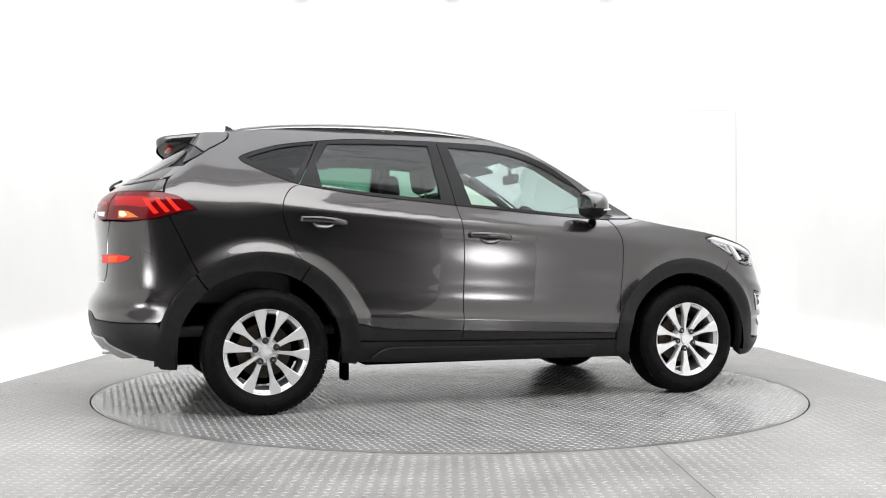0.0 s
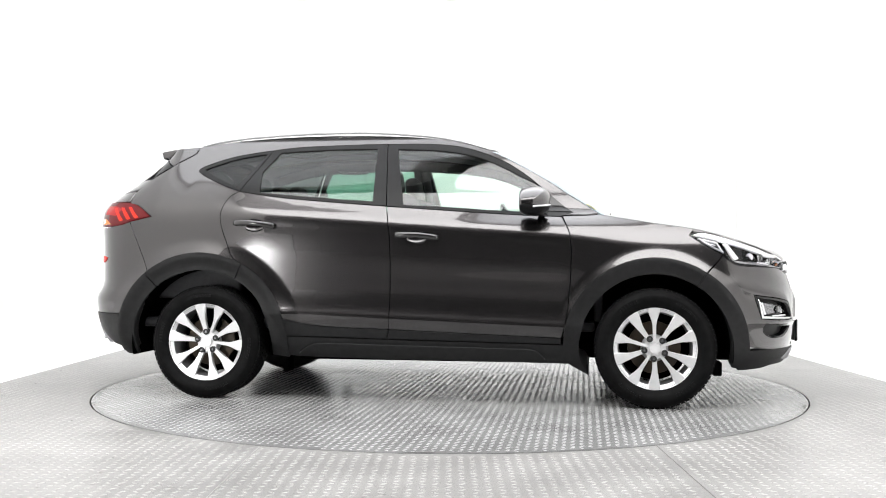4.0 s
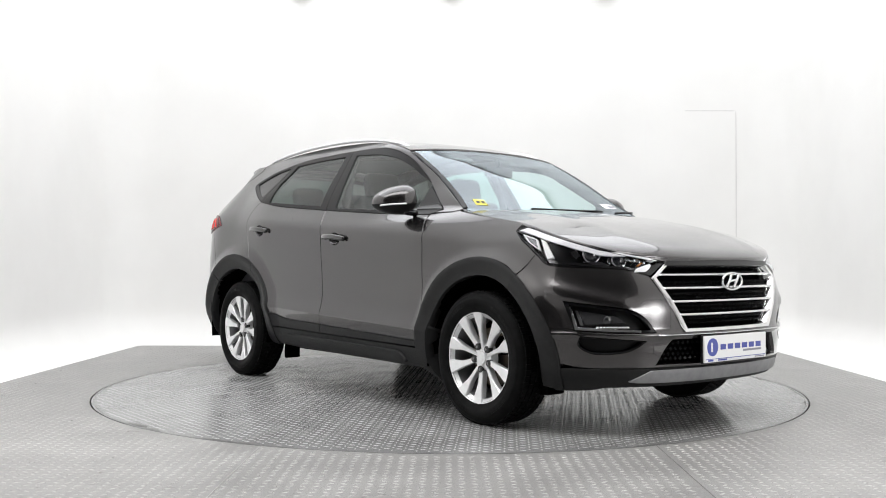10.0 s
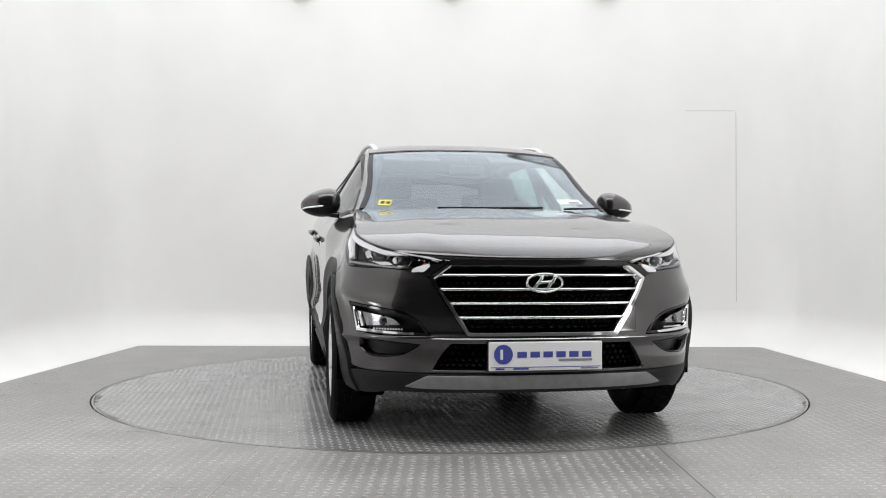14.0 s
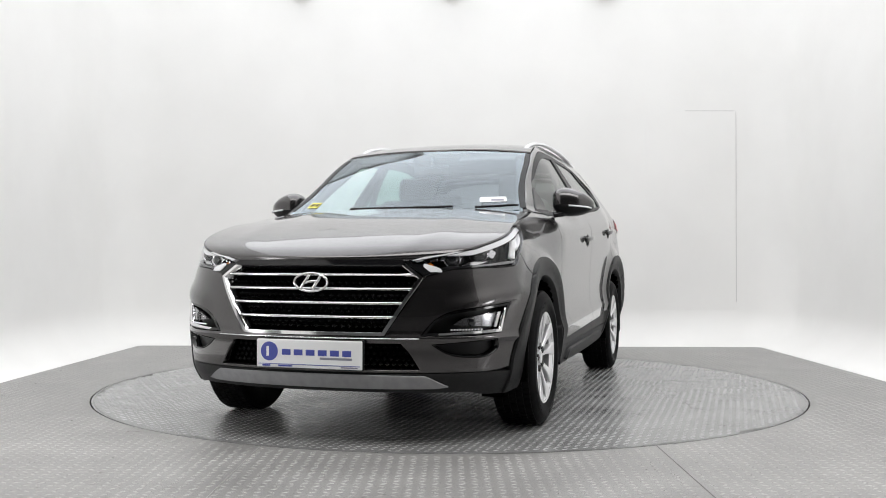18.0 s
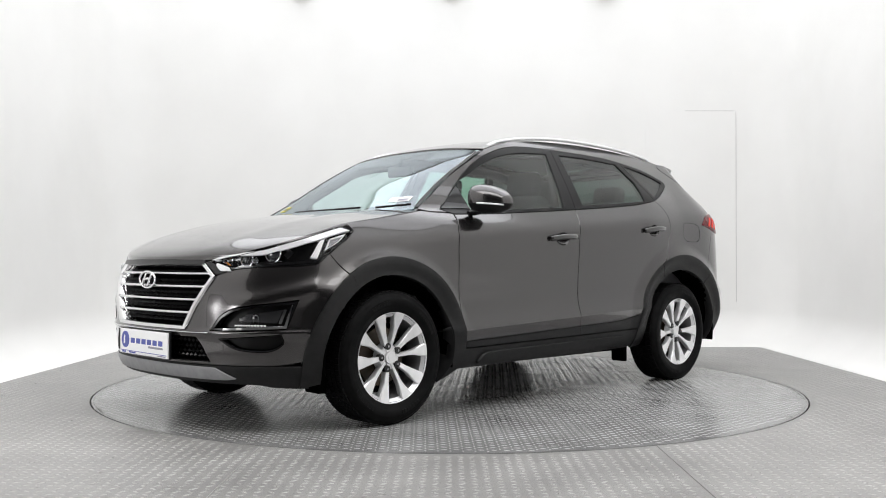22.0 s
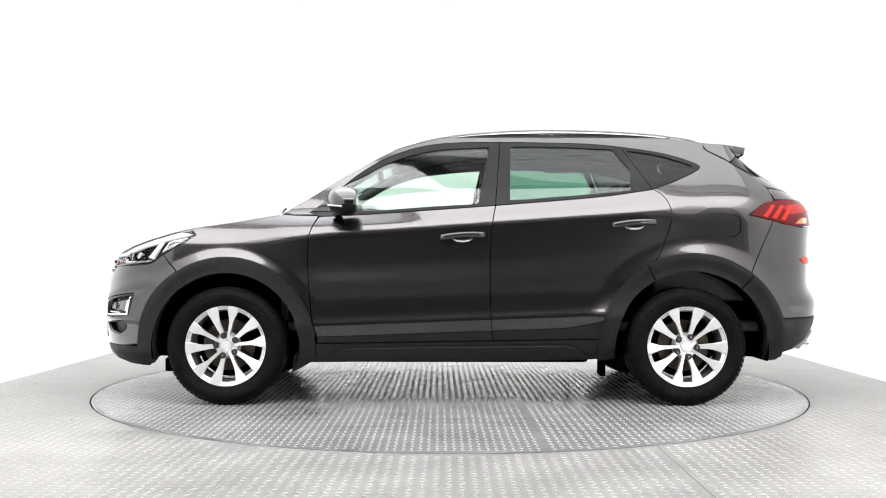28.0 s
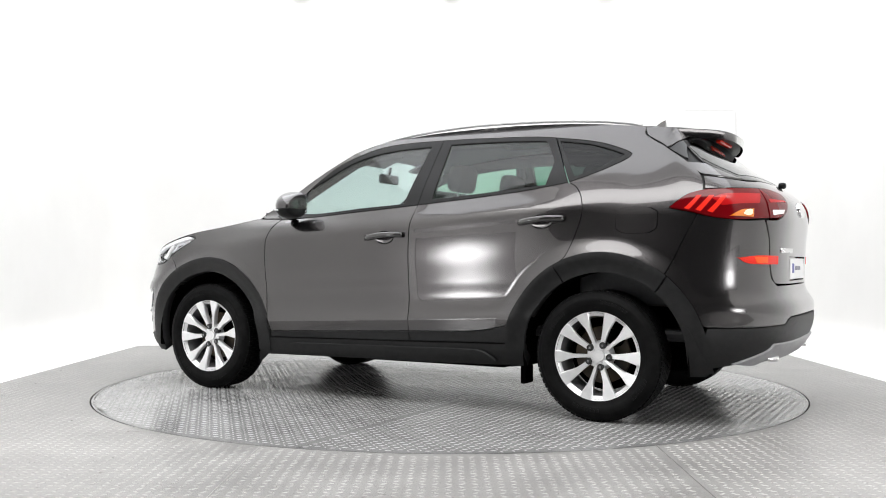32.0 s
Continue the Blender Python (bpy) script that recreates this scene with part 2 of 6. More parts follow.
for x0, x1, y0, y1, turn in PLATES:
    loop = clip_disc(x0 + 0.0001, x1 - 0.0001, y0 + 0.0001, y1 - 0.0001, TABLE_R - 0.016)
    n = len(loop)
    vs = [(x, y, 0.0) for x, y in loop] + [(x, y, -0.0026) for x, y in loop] + [(sum(p[0] for p in loop) / n, sum(p[1] for p in loop) / n, 0.0)]
    part("deck_plate", mesh_from("deck_plate", vs, [(i, (i + 1) % n, 2 * n) for i in range(n)] + [(i, i + n, (i + 1) % n + n, (i + 1) % n) for i in range(n)], M_TABLE), M_TABLE, turntable, "grey painted tread plate")
    spots = []
    px, py = (0.0405, 0.0375) if not turn else (0.0375, 0.0405)
    for i in range(int(x0 / px) - 1, int(x1 / px) + 2):
        for j in range(int(y0 / py) - 1, int(y1 / py) + 2):
            x, y = i * px, j * py
            if x0 + 0.012 < x < x1 - 0.012 and y0 + 0.012 < y < y1 - 0.012 and math.hypot(x, y) < TABLE_R - 0.035:
                spots.append((x, y, radians(turn) + (radians(38) if (i + j) % 2 else radians(-38))))
    tagged(part("deck_tread", mesh_from("deck_tread", *lozenges(spots), M_TREAD), M_TREAD, turntable, "raised tread bars"), kind="stuff")

spots = []
for i in range(-62, 63):
    for j in range(-84, 62):
        x, y = i * 0.049, j * 0.044
        if abs(x) < FX - 0.03 and y < FY - 0.03 and math.hypot(x, y) > TABLE_R + 0.04 and min(abs(x + 0.85), abs(x - 0.94)) > 0.014:
            spots.append((x, y, radians(36) if (i + j) % 2 else radians(-36)))
tagged(part("floor_tread", mesh_from("floor_tread", *lozenges(spots, 0.0175, 0.006, 0.0022), M_TREADF), M_TREADF), "raised bars of the worn grey tread plate floor", "floor", kind="stuff")
M_JOINT = material("joint_dirt", (0.17, 0.165, 0.16), 0.8)
for x, mat in ((-0.85, M_TREADF), (0.94, M_JOINT)):
    y_end = -math.sqrt(TABLE_R ** 2 - x * x) - 0.02
    tagged(part("floor_seam", box_bm((0.0025, y_end - SOUTH, 0.003), (x, (y_end + SOUTH) / 2, 0.0004)), mat), "narrow joint between the floor plates", "floor", kind="structure")
# rubbed marks on the turntable's rim
M_SCUFF = material("dark_scuff", (0.11, 0.107, 0.103), 0.7)
rng = random.Random(5)
for ang, span, wide in ((276, 5.5, 0.05), (280.5, 2.5, 0.03), (297, 3.0, 0.05), (293, 7.0, 0.014), (59, 6.0, 0.03), (31, 5.0, 0.02), (44, 9.0, 0.010), (140, 4.0, 0.018), (200, 6.0, 0.012), (345, 5.0, 0.016)):
    n = 14
    inner, outer = [], []
    for k in range(n + 1):
        a = radians(ang + span * (k / n - 0.5))
        w = wide * math.sin(math.pi * min(max(k / n, 0.04), 0.96)) * rng.uniform(0.35, 1.0)
        r = TABLE_R - 0.013 + rng.uniform(-0.004, 0.002)
        inner.append(((r - w) * math.cos(a), (r - w) * math.sin(a), 0.0012))
        outer.append((r * math.cos(a), r * math.sin(a), 0.0012))
    part("scuff", mesh_from("scuff", inner + outer, [(k, k + 1, n + 2 + k, n + 1 + k)[::-1] for k in range(n)], M_SCUFF), M_SCUFF, turntable, "dark rubbed mark")
# small brackets high on the back wall
M_BRACKET = grain(material("grey_bracket_paint", (0.72, 0.72, 0.71), 0.6), (0.80, 0.80, 0.79), (0.85, 0.85, 0.84), 12)
bracket = tagged(new("wall_bracket"), "small grey lamp bracket on the white back wall", "bracket", "brackets on the back wall")
bracket.location = (-1.52, FY + COVE - 0.002, 3.585)
part("bracket_plate", box_bm((0.16, 0.02, 0.12), (0, -0.011, 0), 0.004), M_BRACKET, bracket)
part("bracket_arm", box_bm((0.05, 0.14, 0.05), (0, -0.09, 0.01), 0.008), M_BRACKET, bracket)
part("bracket_lamp", box_bm((0.22, 0.08, 0.07), (0, -0.19, 0.0), 0.015), M_BRACKET, bracket, "small grey lamp head")
for x in (0.03, 1.59):
    copy_thing(bracket, pose(x, FY + COVE - 0.002, 3.585))
# door seam in the back wall: grey strips on the surface stand for its shadow
M_SEAM = material("seam_shadow", (0.56, 0.55, 0.54), 0.8)
WY = FY + COVE
tagged(part("door_1", box_bm((0.92, 0.02, 2.276), (2.465, WY + 0.0088, 0.10 + 1.138)), M_WALL), "white flush door in the studio wall, closed", "door", kind="structure")
for nm, size, at in (("door_seam", (0.005, 0.004, 1.95), (2.928, WY - 0.0015, 1.40)), ("door_seam", (0.50, 0.004, 0.005), (2.66, WY - 0.0015, 2.379))):
    tagged(part(nm, box_bm(size, at), M_SEAM), "grey strip standing for the shadow gap of the door", "door", kind="structure")
# ---- car: materials ----
def flake_paint():
    m = material("grey_metallic_paint", (0.08, 0.077, 0.075), 0.26, 0.93, Coat_Weight=1.0, Coat_Roughness=0.015, Coat_IOR=1.55)
    t = m.node_tree
    b = t.nodes["Principled BSDF"]
    co = t.nodes.new("ShaderNodeTexCoord")
    n = t.nodes.new("ShaderNodeTexNoise")
    n.inputs["Scale"].default_value, n.inputs["Detail"].default_value = 900, 1
    t.links.new(co.outputs["Object"], n.inputs["Vector"])
    r = t.nodes.new("ShaderNodeValToRGB")
    r.color_ramp.elements[0].color, r.color_ramp.elements[1].color = (0.048, 0.0453, 0.0462, 1), (0.097, 0.0915, 0.0930, 1)
    t.links.new(n.outputs["Fac"], r.inputs[0])
    t.links.new(r.outputs[0], b.inputs["Base Color"])
    return m


M_PAINT = flake_paint()
M_CLAD = grain(material("textured_black_plastic", (0.02, 0.02, 0.021), 0.46, Specular_IOR_Level=0.28), (0.008, 0.008, 0.0085), (0.013, 0.013, 0.0135), 30, 4, 0.25, 900)
M_TRIM = material("satin_black_trim", (0.007, 0.007, 0.0075), 0.38, Specular_IOR_Level=0.22)
M_GLOSS = material("gloss_black", (0.008, 0.008, 0.009), 0.08)
M_GLOSSGREY = material("gloss_dark_grey", (0.022, 0.021, 0.021), 0.12, Coat_Weight=1.0, Coat_Roughness=0.02)
M_CHROME = material("chrome", (0.80, 0.80, 0.81), 0.07, 1.0)
M_DARKCHROME = material("smoked_chrome", (0.30, 0.30, 0.31), 0.16, 1.0)
M_SATIN = grain(material("satin_silver", (0.7, 0.7, 0.71), 0.35, 0.15), (0.80, 0.80, 0.81), (0.86, 0.86, 0.87), 20)
M_SKID = grain(material("silver_grey_plastic", (0.30, 0.30, 0.31), 0.42, 0.3), (0.27, 0.27, 0.28), (0.33, 0.33, 0.34), 25)
M_ALLOY = grain(material("silver_alloy", (0.8, 0.8, 0.81), 0.3, 0.45, Coat_Weight=0.6), (0.82, 0.82, 0.83), (0.88, 0.88, 0.89), 30)
M_TYRE = grain(material("tyre_rubber", (0.008, 0.008, 0.0085), 0.6, Specular_IOR_Level=0.09), (0.003, 0.003, 0.0032), (0.007, 0.007, 0.0072), 25, 5, 0.2, 400)
M_DISC = grain(material("brake_disc_iron", (0.06, 0.05, 0.04), 0.5, 0.6), (0.085, 0.055, 0.03), (0.05, 0.048, 0.045), 9)
M_MESH = material("gloss_black_mesh", (0.014, 0.014, 0.0145), 0.2, Specular_IOR_Level=0.55)
# Near-black without sheen: shade under the car and in recesses is in the colour.
M_UNDER = material("shade_black", (0.0018, 0.0018, 0.0018), 1.0, Specular_IOR_Level=0.0)
M_CABIN = grain(material("cabin_dark_plastic", (0.02, 0.02, 0.022), 0.6), (0.017, 0.017, 0.019), (0.027, 0.027, 0.03), 40)
M_CLOTH = grain(material("seat_cloth_black", (0.03, 0.03, 0.033), 0.9), (0.022, 0.022, 0.024), (0.045, 0.045, 0.05), 60, 4, 0.4, 500)
M_LINER = material("headliner_grey", (0.17, 0.175, 0.18), 0.9)
M_RED = material("red_lamp_lens", (0.13, 0.002, 0.004), 0.06, 0.0, Specular_IOR_Level=0.35)
M_REDB = material("bright_red_reflector", (0.80, 0.025, 0.012), 0.25, 0.0, Specular_IOR_Level=0.3)
M_AMBER = material("amber_lamp", (0.75, 0.20, 0.015), 0.15, 0.0, Coat_Weight=1.0)
M_GLINT = material("pale_yellow_glint", (0.95, 0.85, 0.55), 0.15, 0.0, Coat_Weight=1.0)
M_REDMID = material("red_glow_paint", (0.42, 0.008, 0.010), 0.10, 0.0, Specular_IOR_Level=0.35)
M_ORANGE = material("orange_glow_paint", (0.85, 0.10, 0.012), 0.2, 0.0, Specular_IOR_Level=0.3)
M_WHITE = material("white_plastic", (0.88, 0.88, 0.88), 0.3)
M_BLUE = material("blue_print", (0.06, 0.08, 0.36), 0.4)
M_GREYP = material("grey_print", (0.25, 0.25, 0.3), 0.4)
M_YELLOW = material("yellow_print", (0.75, 0.68, 0.10), 0.5)
M_LAMPW = material("lamp_white_silver", (0.92, 0.92, 0.94), 0.18, 0.1)
M_LENS = material("lamp_projector_glass", (0.012, 0.013, 0.016), 0.02, 0.0, Coat_Weight=1.0)


def glass_mat(name, tint, rough=0.0, shine=0.085, sheen=(1, 1, 1), rim=0.9):
    """A thin pane: clear with its tint, and the reflection of polished glass."""
    m = bpy.data.materials.new(name)
    m.use_nodes = True
    t = m.node_tree
    t.nodes.remove(t.nodes["Principled BSDF"])
    out = t.nodes["Material Output"]
    tr = t.nodes.new("ShaderNodeBsdfTransparent")
    tr.inputs[0].default_value = (*tint, 1)
    gl = t.nodes.new("ShaderNodeBsdfGlossy")
    gl.inputs["Color"].default_value = (*sheen, 1)
    gl.inputs["Roughness"].default_value = rough
    lw = t.nodes.new("ShaderNodeLayerWeight")
    lw.inputs["Blend"].default_value = 0.5
    pw = t.nodes.new("ShaderNodeMath")
    pw.operation, pw.inputs[1].default_value = "POWER", 4.5
    t.links.new(lw.outputs["Facing"], pw.inputs[0])
    fr = t.nodes.new("ShaderNodeMath")
    fr.operation, fr.inputs[1].default_value, fr.inputs[2].default_value = "MULTIPLY_ADD", rim, shine
    t.links.new(pw.outputs[0], fr.inputs[0])
    mx = t.nodes.new("ShaderNodeMixShader")
    t.links.new(fr.outputs[0], mx.inputs[0])
    t.links.new(tr.outputs[0], mx.inputs[1])
    t.links.new(gl.outputs[0], mx.inputs[2])
    t.links.new(mx.outputs[0], out.inputs["Surface"])
    return m


M_GLASS = glass_mat("windscreen_glass", (0.74, 0.84, 0.87), 0.0, 0.13, (0.86, 0.94, 1.0))
M_GLASSF = glass_mat("front_door_glass", (0.74, 0.88, 0.80), 0.0, 0.06)
M_GLASSR = glass_mat("tinted_rear_glass", (0.30, 0.50, 0.41), 0.0, 0.045)
M_PRIVACY = glass_mat("privacy_glass", (0.09, 0.10, 0.10), 0.0, 0.022)
M_GATEGLASS = glass_mat("tailgate_glass", (0.13, 0.14, 0.14), 0.0, 0.10)
M_COVER = glass_mat("lamp_cover", (0.95, 0.95, 0.96), 0.0, 0.022, (1, 1, 1), 0.3)


# ---- car: body form ----
def hermite(q, xs, ys):
    """A smooth curve through a few knots."""
    xs, ys, q = np.asarray(xs, float), np.asarray(ys, float), np.asarray(q, float)
    q = np.clip(q, xs[0], xs[-1])
    d = np.gradient(ys, xs)
    i = np.clip(np.searchsorted(xs, q, side="right") - 1, 0, len(xs) - 2)
    h = xs[i + 1] - xs[i]
    u = (q - xs[i]) / h
    return ((1 + 2 * u) * (1 - u) ** 2 * ys[i] + u * (1 - u) ** 2 * h * d[i] + u * u * (3 - 2 * u) * ys[i + 1] + u * u * (u - 1) * h * d[i + 1])


def step(a, b, q):
    u = np.clip((np.asarray(q, float) - a) / (b - a), 0, 1)
    return u * u * (3 - 2 * u)


XF, XR, LF, LR, PW, PR = 1.6, -1.6, 1.15, 1.05, 2.4, 3.2
AMID = LF + XF - XR
AMAX = AMID + LR
HUB_F, HUB_R, ARCH_R, HUB_Z = 1.334, -1.334, -1.362, 0.335


def flare(r, top, run, high):
    """A wheel arch's lip: a straight ramp outside its edge, rolling under inside it."""
    q = np.clip((top + run - r) / run, 0, 1)
    ramp = q * q * (1.9 - 0.9 * q)
    return high * np.where(r > top, ramp, np.exp(-((r - top) / 0.05) ** 2))


def body_width(x, z):
    """Half the body's width at a station and height, less the wheel arches."""
    x, z = np.broadcast_arrays(np.asarray(x, float), np.asarray(z, float))
    shear = 0.0712 * np.clip(x, -1.7, 1.2) * step(0.55, 0.9, z) * (1 - step(1.25, 1.5, z))
    low = 0.039 * np.clip(x, -1, 1) * (1 - step(0.55, 0.75, z))
    s = z + shear + low
    mid = hermite(s, [0.20, 0.28, 0.36, 0.43, 0.478, 0.488, 0.498, 0.53, 0.60, 0.70, 0.85, 0.97, 1.035, 1.055, 1.07, 1.11, 1.16, 1.22, 1.30, 1.40, 1.50, 1.57, 1.62],
                  [0.80, 0.865, 0.888, 0.899, 0.9070, 0.9085, 0.9070, 0.8970, 0.885, 0.8865, 0.8962, 0.8985, 0.8965, 0.890, 0.8825, 0.860, 0.833, 0.803, 0.758, 0.700, 0.640, 0.590, 0.545])
    front = hermite(z, [0.20, 0.28, 0.40, 0.55, 0.68, 0.80, 0.90, 0.935, 0.984, 1.04, 1.09, 1.13], [0.825, 0.868, 0.887, 0.895, 0.892, 0.873, 0.849, 0.838, 0.813, 0.780, 0.744, 0.69])
    rear = hermite(z, [0.22, 0.32, 0.42, 0.55, 0.70, 0.85, 1.00, 1.10, 1.18, 1.25, 1.32, 1.40, 1.50, 1.58, 1.62],
                   [0.80, 0.865, 0.893, 0.901, 0.903, 0.898, 0.882, 0.868, 0.842, 0.803, 0.757, 0.700, 0.628, 0.570, 0.54])
    kf = step(0.75, 1.45, x) * (1 - step(1.16, 1.22, z))
    kr = step(-0.95, -1.5, x)
    w = mid * (1 - kf) + front * kf
    w = w * (1 - kr) + rear * kr
    # A-pillars lean in towards the windscreen
    w = w - 0.085 * step(0.1, 1.0, x) * step(1.04, 1.15, z) * (1 - kf)
    return w


def bulge_at(x, z):
    """How far the wheel arches stand out of the side."""
    x, z = np.broadcast_arrays(np.asarray(x, float), np.asarray(z, float))
    rf = np.hypot(x - HUB_F, z - HUB_Z)
    rr = np.hypot(x - ARCH_R, z - HUB_Z)
    return flare(rf, 0.510, 0.074, 0.020) * step(0.36, 0.62, z) + flare(rr, 0.538, 0.100, 0.027) * step(0.25, 0.55, z)


def half_width(x, z):
    """Half the body's width with its wheel arches."""
    return body_width(x, z) + bulge_at(x, z)


def nose(z):
    return hermite(z, [0.18, 0.24, 0.30, 0.36, 0.45, 0.53, 0.62, 0.74, 0.84, 0.95, 1.1], [2.10, 2.16, 2.20, 2.215, 2.22, 2.222, 2.222, 2.20, 2.165, 2.15, 2.13])


def stern(z):
    return hermite(z, [0.22, 0.32, 0.40, 0.47, 0.56, 0.62, 0.68, 0.80, 0.95, 1.08, 1.15, 1.20, 1.26, 1.33, 1.40, 1.50, 1.62],
                   [-2.04, -2.14, -2.205, -2.235, -2.24, -2.225, -2.20, -2.195, -2.205, -2.215, -2.20, -2.165, -2.09, -1.98, -1.88, -1.77, -1.70])


def surf(a, z):
    """The body's skin: a runs from the nose's middle round the left side to the tail's middle, z is the height."""
    a, z = np.broadcast_arrays(np.asarray(a, float), np.asarray(z, float))
    sign = np.where((a < 0) | (a > AMAX), -1.0, 1.0)
    b = np.abs(a)
    b = np.where(b > AMAX, 2 * AMAX - b, b)
    pf = np.clip(b / LF, 0, 1) * math.pi / 2
    pr = np.clip((AMAX - b) / LR, 0, 1) * math.pi / 2
    xs = LF + XF - b
    is_f, is_r = b < LF, b > AMID
    wf, wr = body_width(XF, z), body_width(XR, z)
    eps = 1e-9
    x = np.where(is_f, XF + (nose(z) - XF) * np.maximum(np.cos(pf), eps) ** (2 / PW), np.where(is_r, XR + (stern(z) - XR) * np.maximum(np.cos(pr), eps) ** (2 / PR), xs))
    y = np.where(is_f, wf * np.maximum(np.sin(pf), eps) ** (2 / PW), np.where(is_r, wr * np.maximum(np.sin(pr), eps) ** (2 / PR), half_width(xs, z)))
    rho = np.where(is_f, np.maximum(np.sin(pf), eps) ** (4 / PW), np.where(is_r, np.maximum(np.sin(pr), eps) ** (4 / PR), 0.0))
    y = y + bulge_at(x, z) * rho
    return np.stack([x, y * sign, z], -1)


def skin_y(x, z):
    """Half-width of the skin at x, also past the corners."""
    if x > XF:
        f = min(1, (x - XF) / (float(nose(z)) - XF))
        k = max(0, 1 - f ** PW) ** (1 / PW)
        return float(body_width(XF, z)) * k + float(bulge_at(x, z)) * k * k
    if x < XR:
        f = min(1, (x - XR) / (float(stern(z)) - XR))
        k = max(0, 1 - f ** PR) ** (1 / PR)
        return float(body_width(XR, z)) * k + float(bulge_at(x, z)) * k * k
    return float(half_width(x, z))


def side(x, z):
    """The skin's parameters of a point seen from the side."""
    if x > XF:
        f = min(1, (x - XF) / (float(nose(z)) - XF))
        return (math.acos(f ** (PW / 2)) / (math.pi / 2) * LF, z)
    if x < XR:
        f = min(1, (x - XR) / (float(stern(z)) - XR))
        return (AMAX - math.acos(f ** (PR / 2)) / (math.pi / 2) * LR, z)
    return (LF + XF - x, z)


def front(y, z):
    s = min(1, abs(y) / float(body_width(XF, z)))
    return (math.copysign(math.asin(s ** (PW / 2)) / (math.pi / 2) * LF, y), z)


def rear(y, z):
    s = min(1, abs(y) / float(body_width(XR, z)))
    d = math.asin(s ** (PR / 2)) / (math.pi / 2) * LR
    return (AMAX - d if y >= 0 else AMAX + d, z)


def spline(pts, closed=True, gap=0.02):
    """A smooth outline through a few points; a point with a third value is a sharp corner."""
    pts = [(p[0], p[1], len(p) > 2) for p in pts]
    n = len(pts)
    out = []
    for i in range(n if closed else n - 1):
        p1, p2 = pts[i], pts[(i + 1) % n]
        p0, p3 = pts[(i - 1) % n] if (closed or i) else p1, pts[(i + 2) % n] if (closed or i + 2 < n) else p2
        d = math.hypot(p2[0] - p1[0], p2[1] - p1[1])
        k = max(1, int(d / gap))
        m1 = (p2[0] - p1[0], p2[1] - p1[1]) if p1[2] else ((p2[0] - p0[0]) / 2, (p2[1] - p0[1]) / 2)
        m2 = (p2[0] - p1[0], p2[1] - p1[1]) if p2[2] else ((p3[0] - p1[0]) / 2, (p3[1] - p1[1]) / 2)
        if not p1[2]:
            f = min(1, 1.2 * d / max(math.hypot(*m1), 1e-6)); m1 = (m1[0] * f, m1[1] * f)
        if not p2[2]:
            f = min(1, 1.2 * d / max(math.hypot(*m2), 1e-6)); m2 = (m2[0] * f, m2[1] * f)
        for j in range(k):
            u = j / k
            h = (2 * u ** 3 - 3 * u * u + 1, u ** 3 - 2 * u * u + u, -2 * u ** 3 + 3 * u * u, u ** 3 - u * u)
            out.append(tuple(h[0] * p1[c] + h[1] * m1[c] + h[2] * p2[c] + h[3] * m2[c] for c in (0, 1)))
    if not closed:
        out.append(pts[-1][:2])
    return out


def arc(cx, cz, r, a0, a1, n=9, rz=None):
    """Points on an arch seen from the side, angles in degrees from the front, upwards."""
    return [side(cx + r * math.cos(radians(a)), cz + (rz or r) * math.sin(radians(a))) for a in np.linspace(a0, a1, n)]


def sharp(p):
    return (p[0], p[1], 1)


def area2(poly):
    return sum(poly[i][0] * poly[(i + 1) % len(poly)][1] - poly[(i + 1) % len(poly)][0] * poly[i][1] for i in range(len(poly)))


def inset(poly, d):
    """An outline moved inwards by d."""
    if area2(poly) < 0:
        poly = poly[::-1]
    n, out = len(poly), []
    for i in range(n):
        a, b, c = poly[i - 1], poly[i], poly[(i + 1) % n]
        e1, e2 = (b[0] - a[0], b[1] - a[1]), (c[0] - b[0], c[1] - b[1])
        l1, l2 = math.hypot(*e1) or 1e-9, math.hypot(*e2) or 1e-9
        n1, n2 = (-e1[1] / l1, e1[0] / l1), (-e2[1] / l2, e2[0] / l2)
        m = (n1[0] + n2[0], n1[1] + n2[1])
        k = 1 + n1[0] * n2[0] + n1[1] * n2[1]
        k = max(k, 0.5)
        out.append((b[0] + m[0] * d / k, b[1] + m[1] * d / k))
    return out


def inside(poly, pts):
    px, pz = pts[:, 0], pts[:, 1]
    r = np.zeros(len(pts), bool)
    q = np.array(poly)
    for (x0, z0), (x1, z1) in zip(q, np.roll(q, -1, 0)):
        cross = (z0 > pz) != (z1 > pz)
        if z0 != z1:
            r ^= cross & (px < (x1 - x0) * (pz - z0) / (z1 - z0) + x0)
    return r


from mathutils.geometry import delaunay_2d_cdt


def normals_of(fn, a, z, e=2e-3):
    da = fn(a + e, z) - fn(a - e, z)
    dz = fn(a, z + e) - fn(a, z - e)
    n = np.cross(da, dz)
    n /= np.maximum(np.linalg.norm(n, axis=-1), 1e-12)[..., None]
    return n


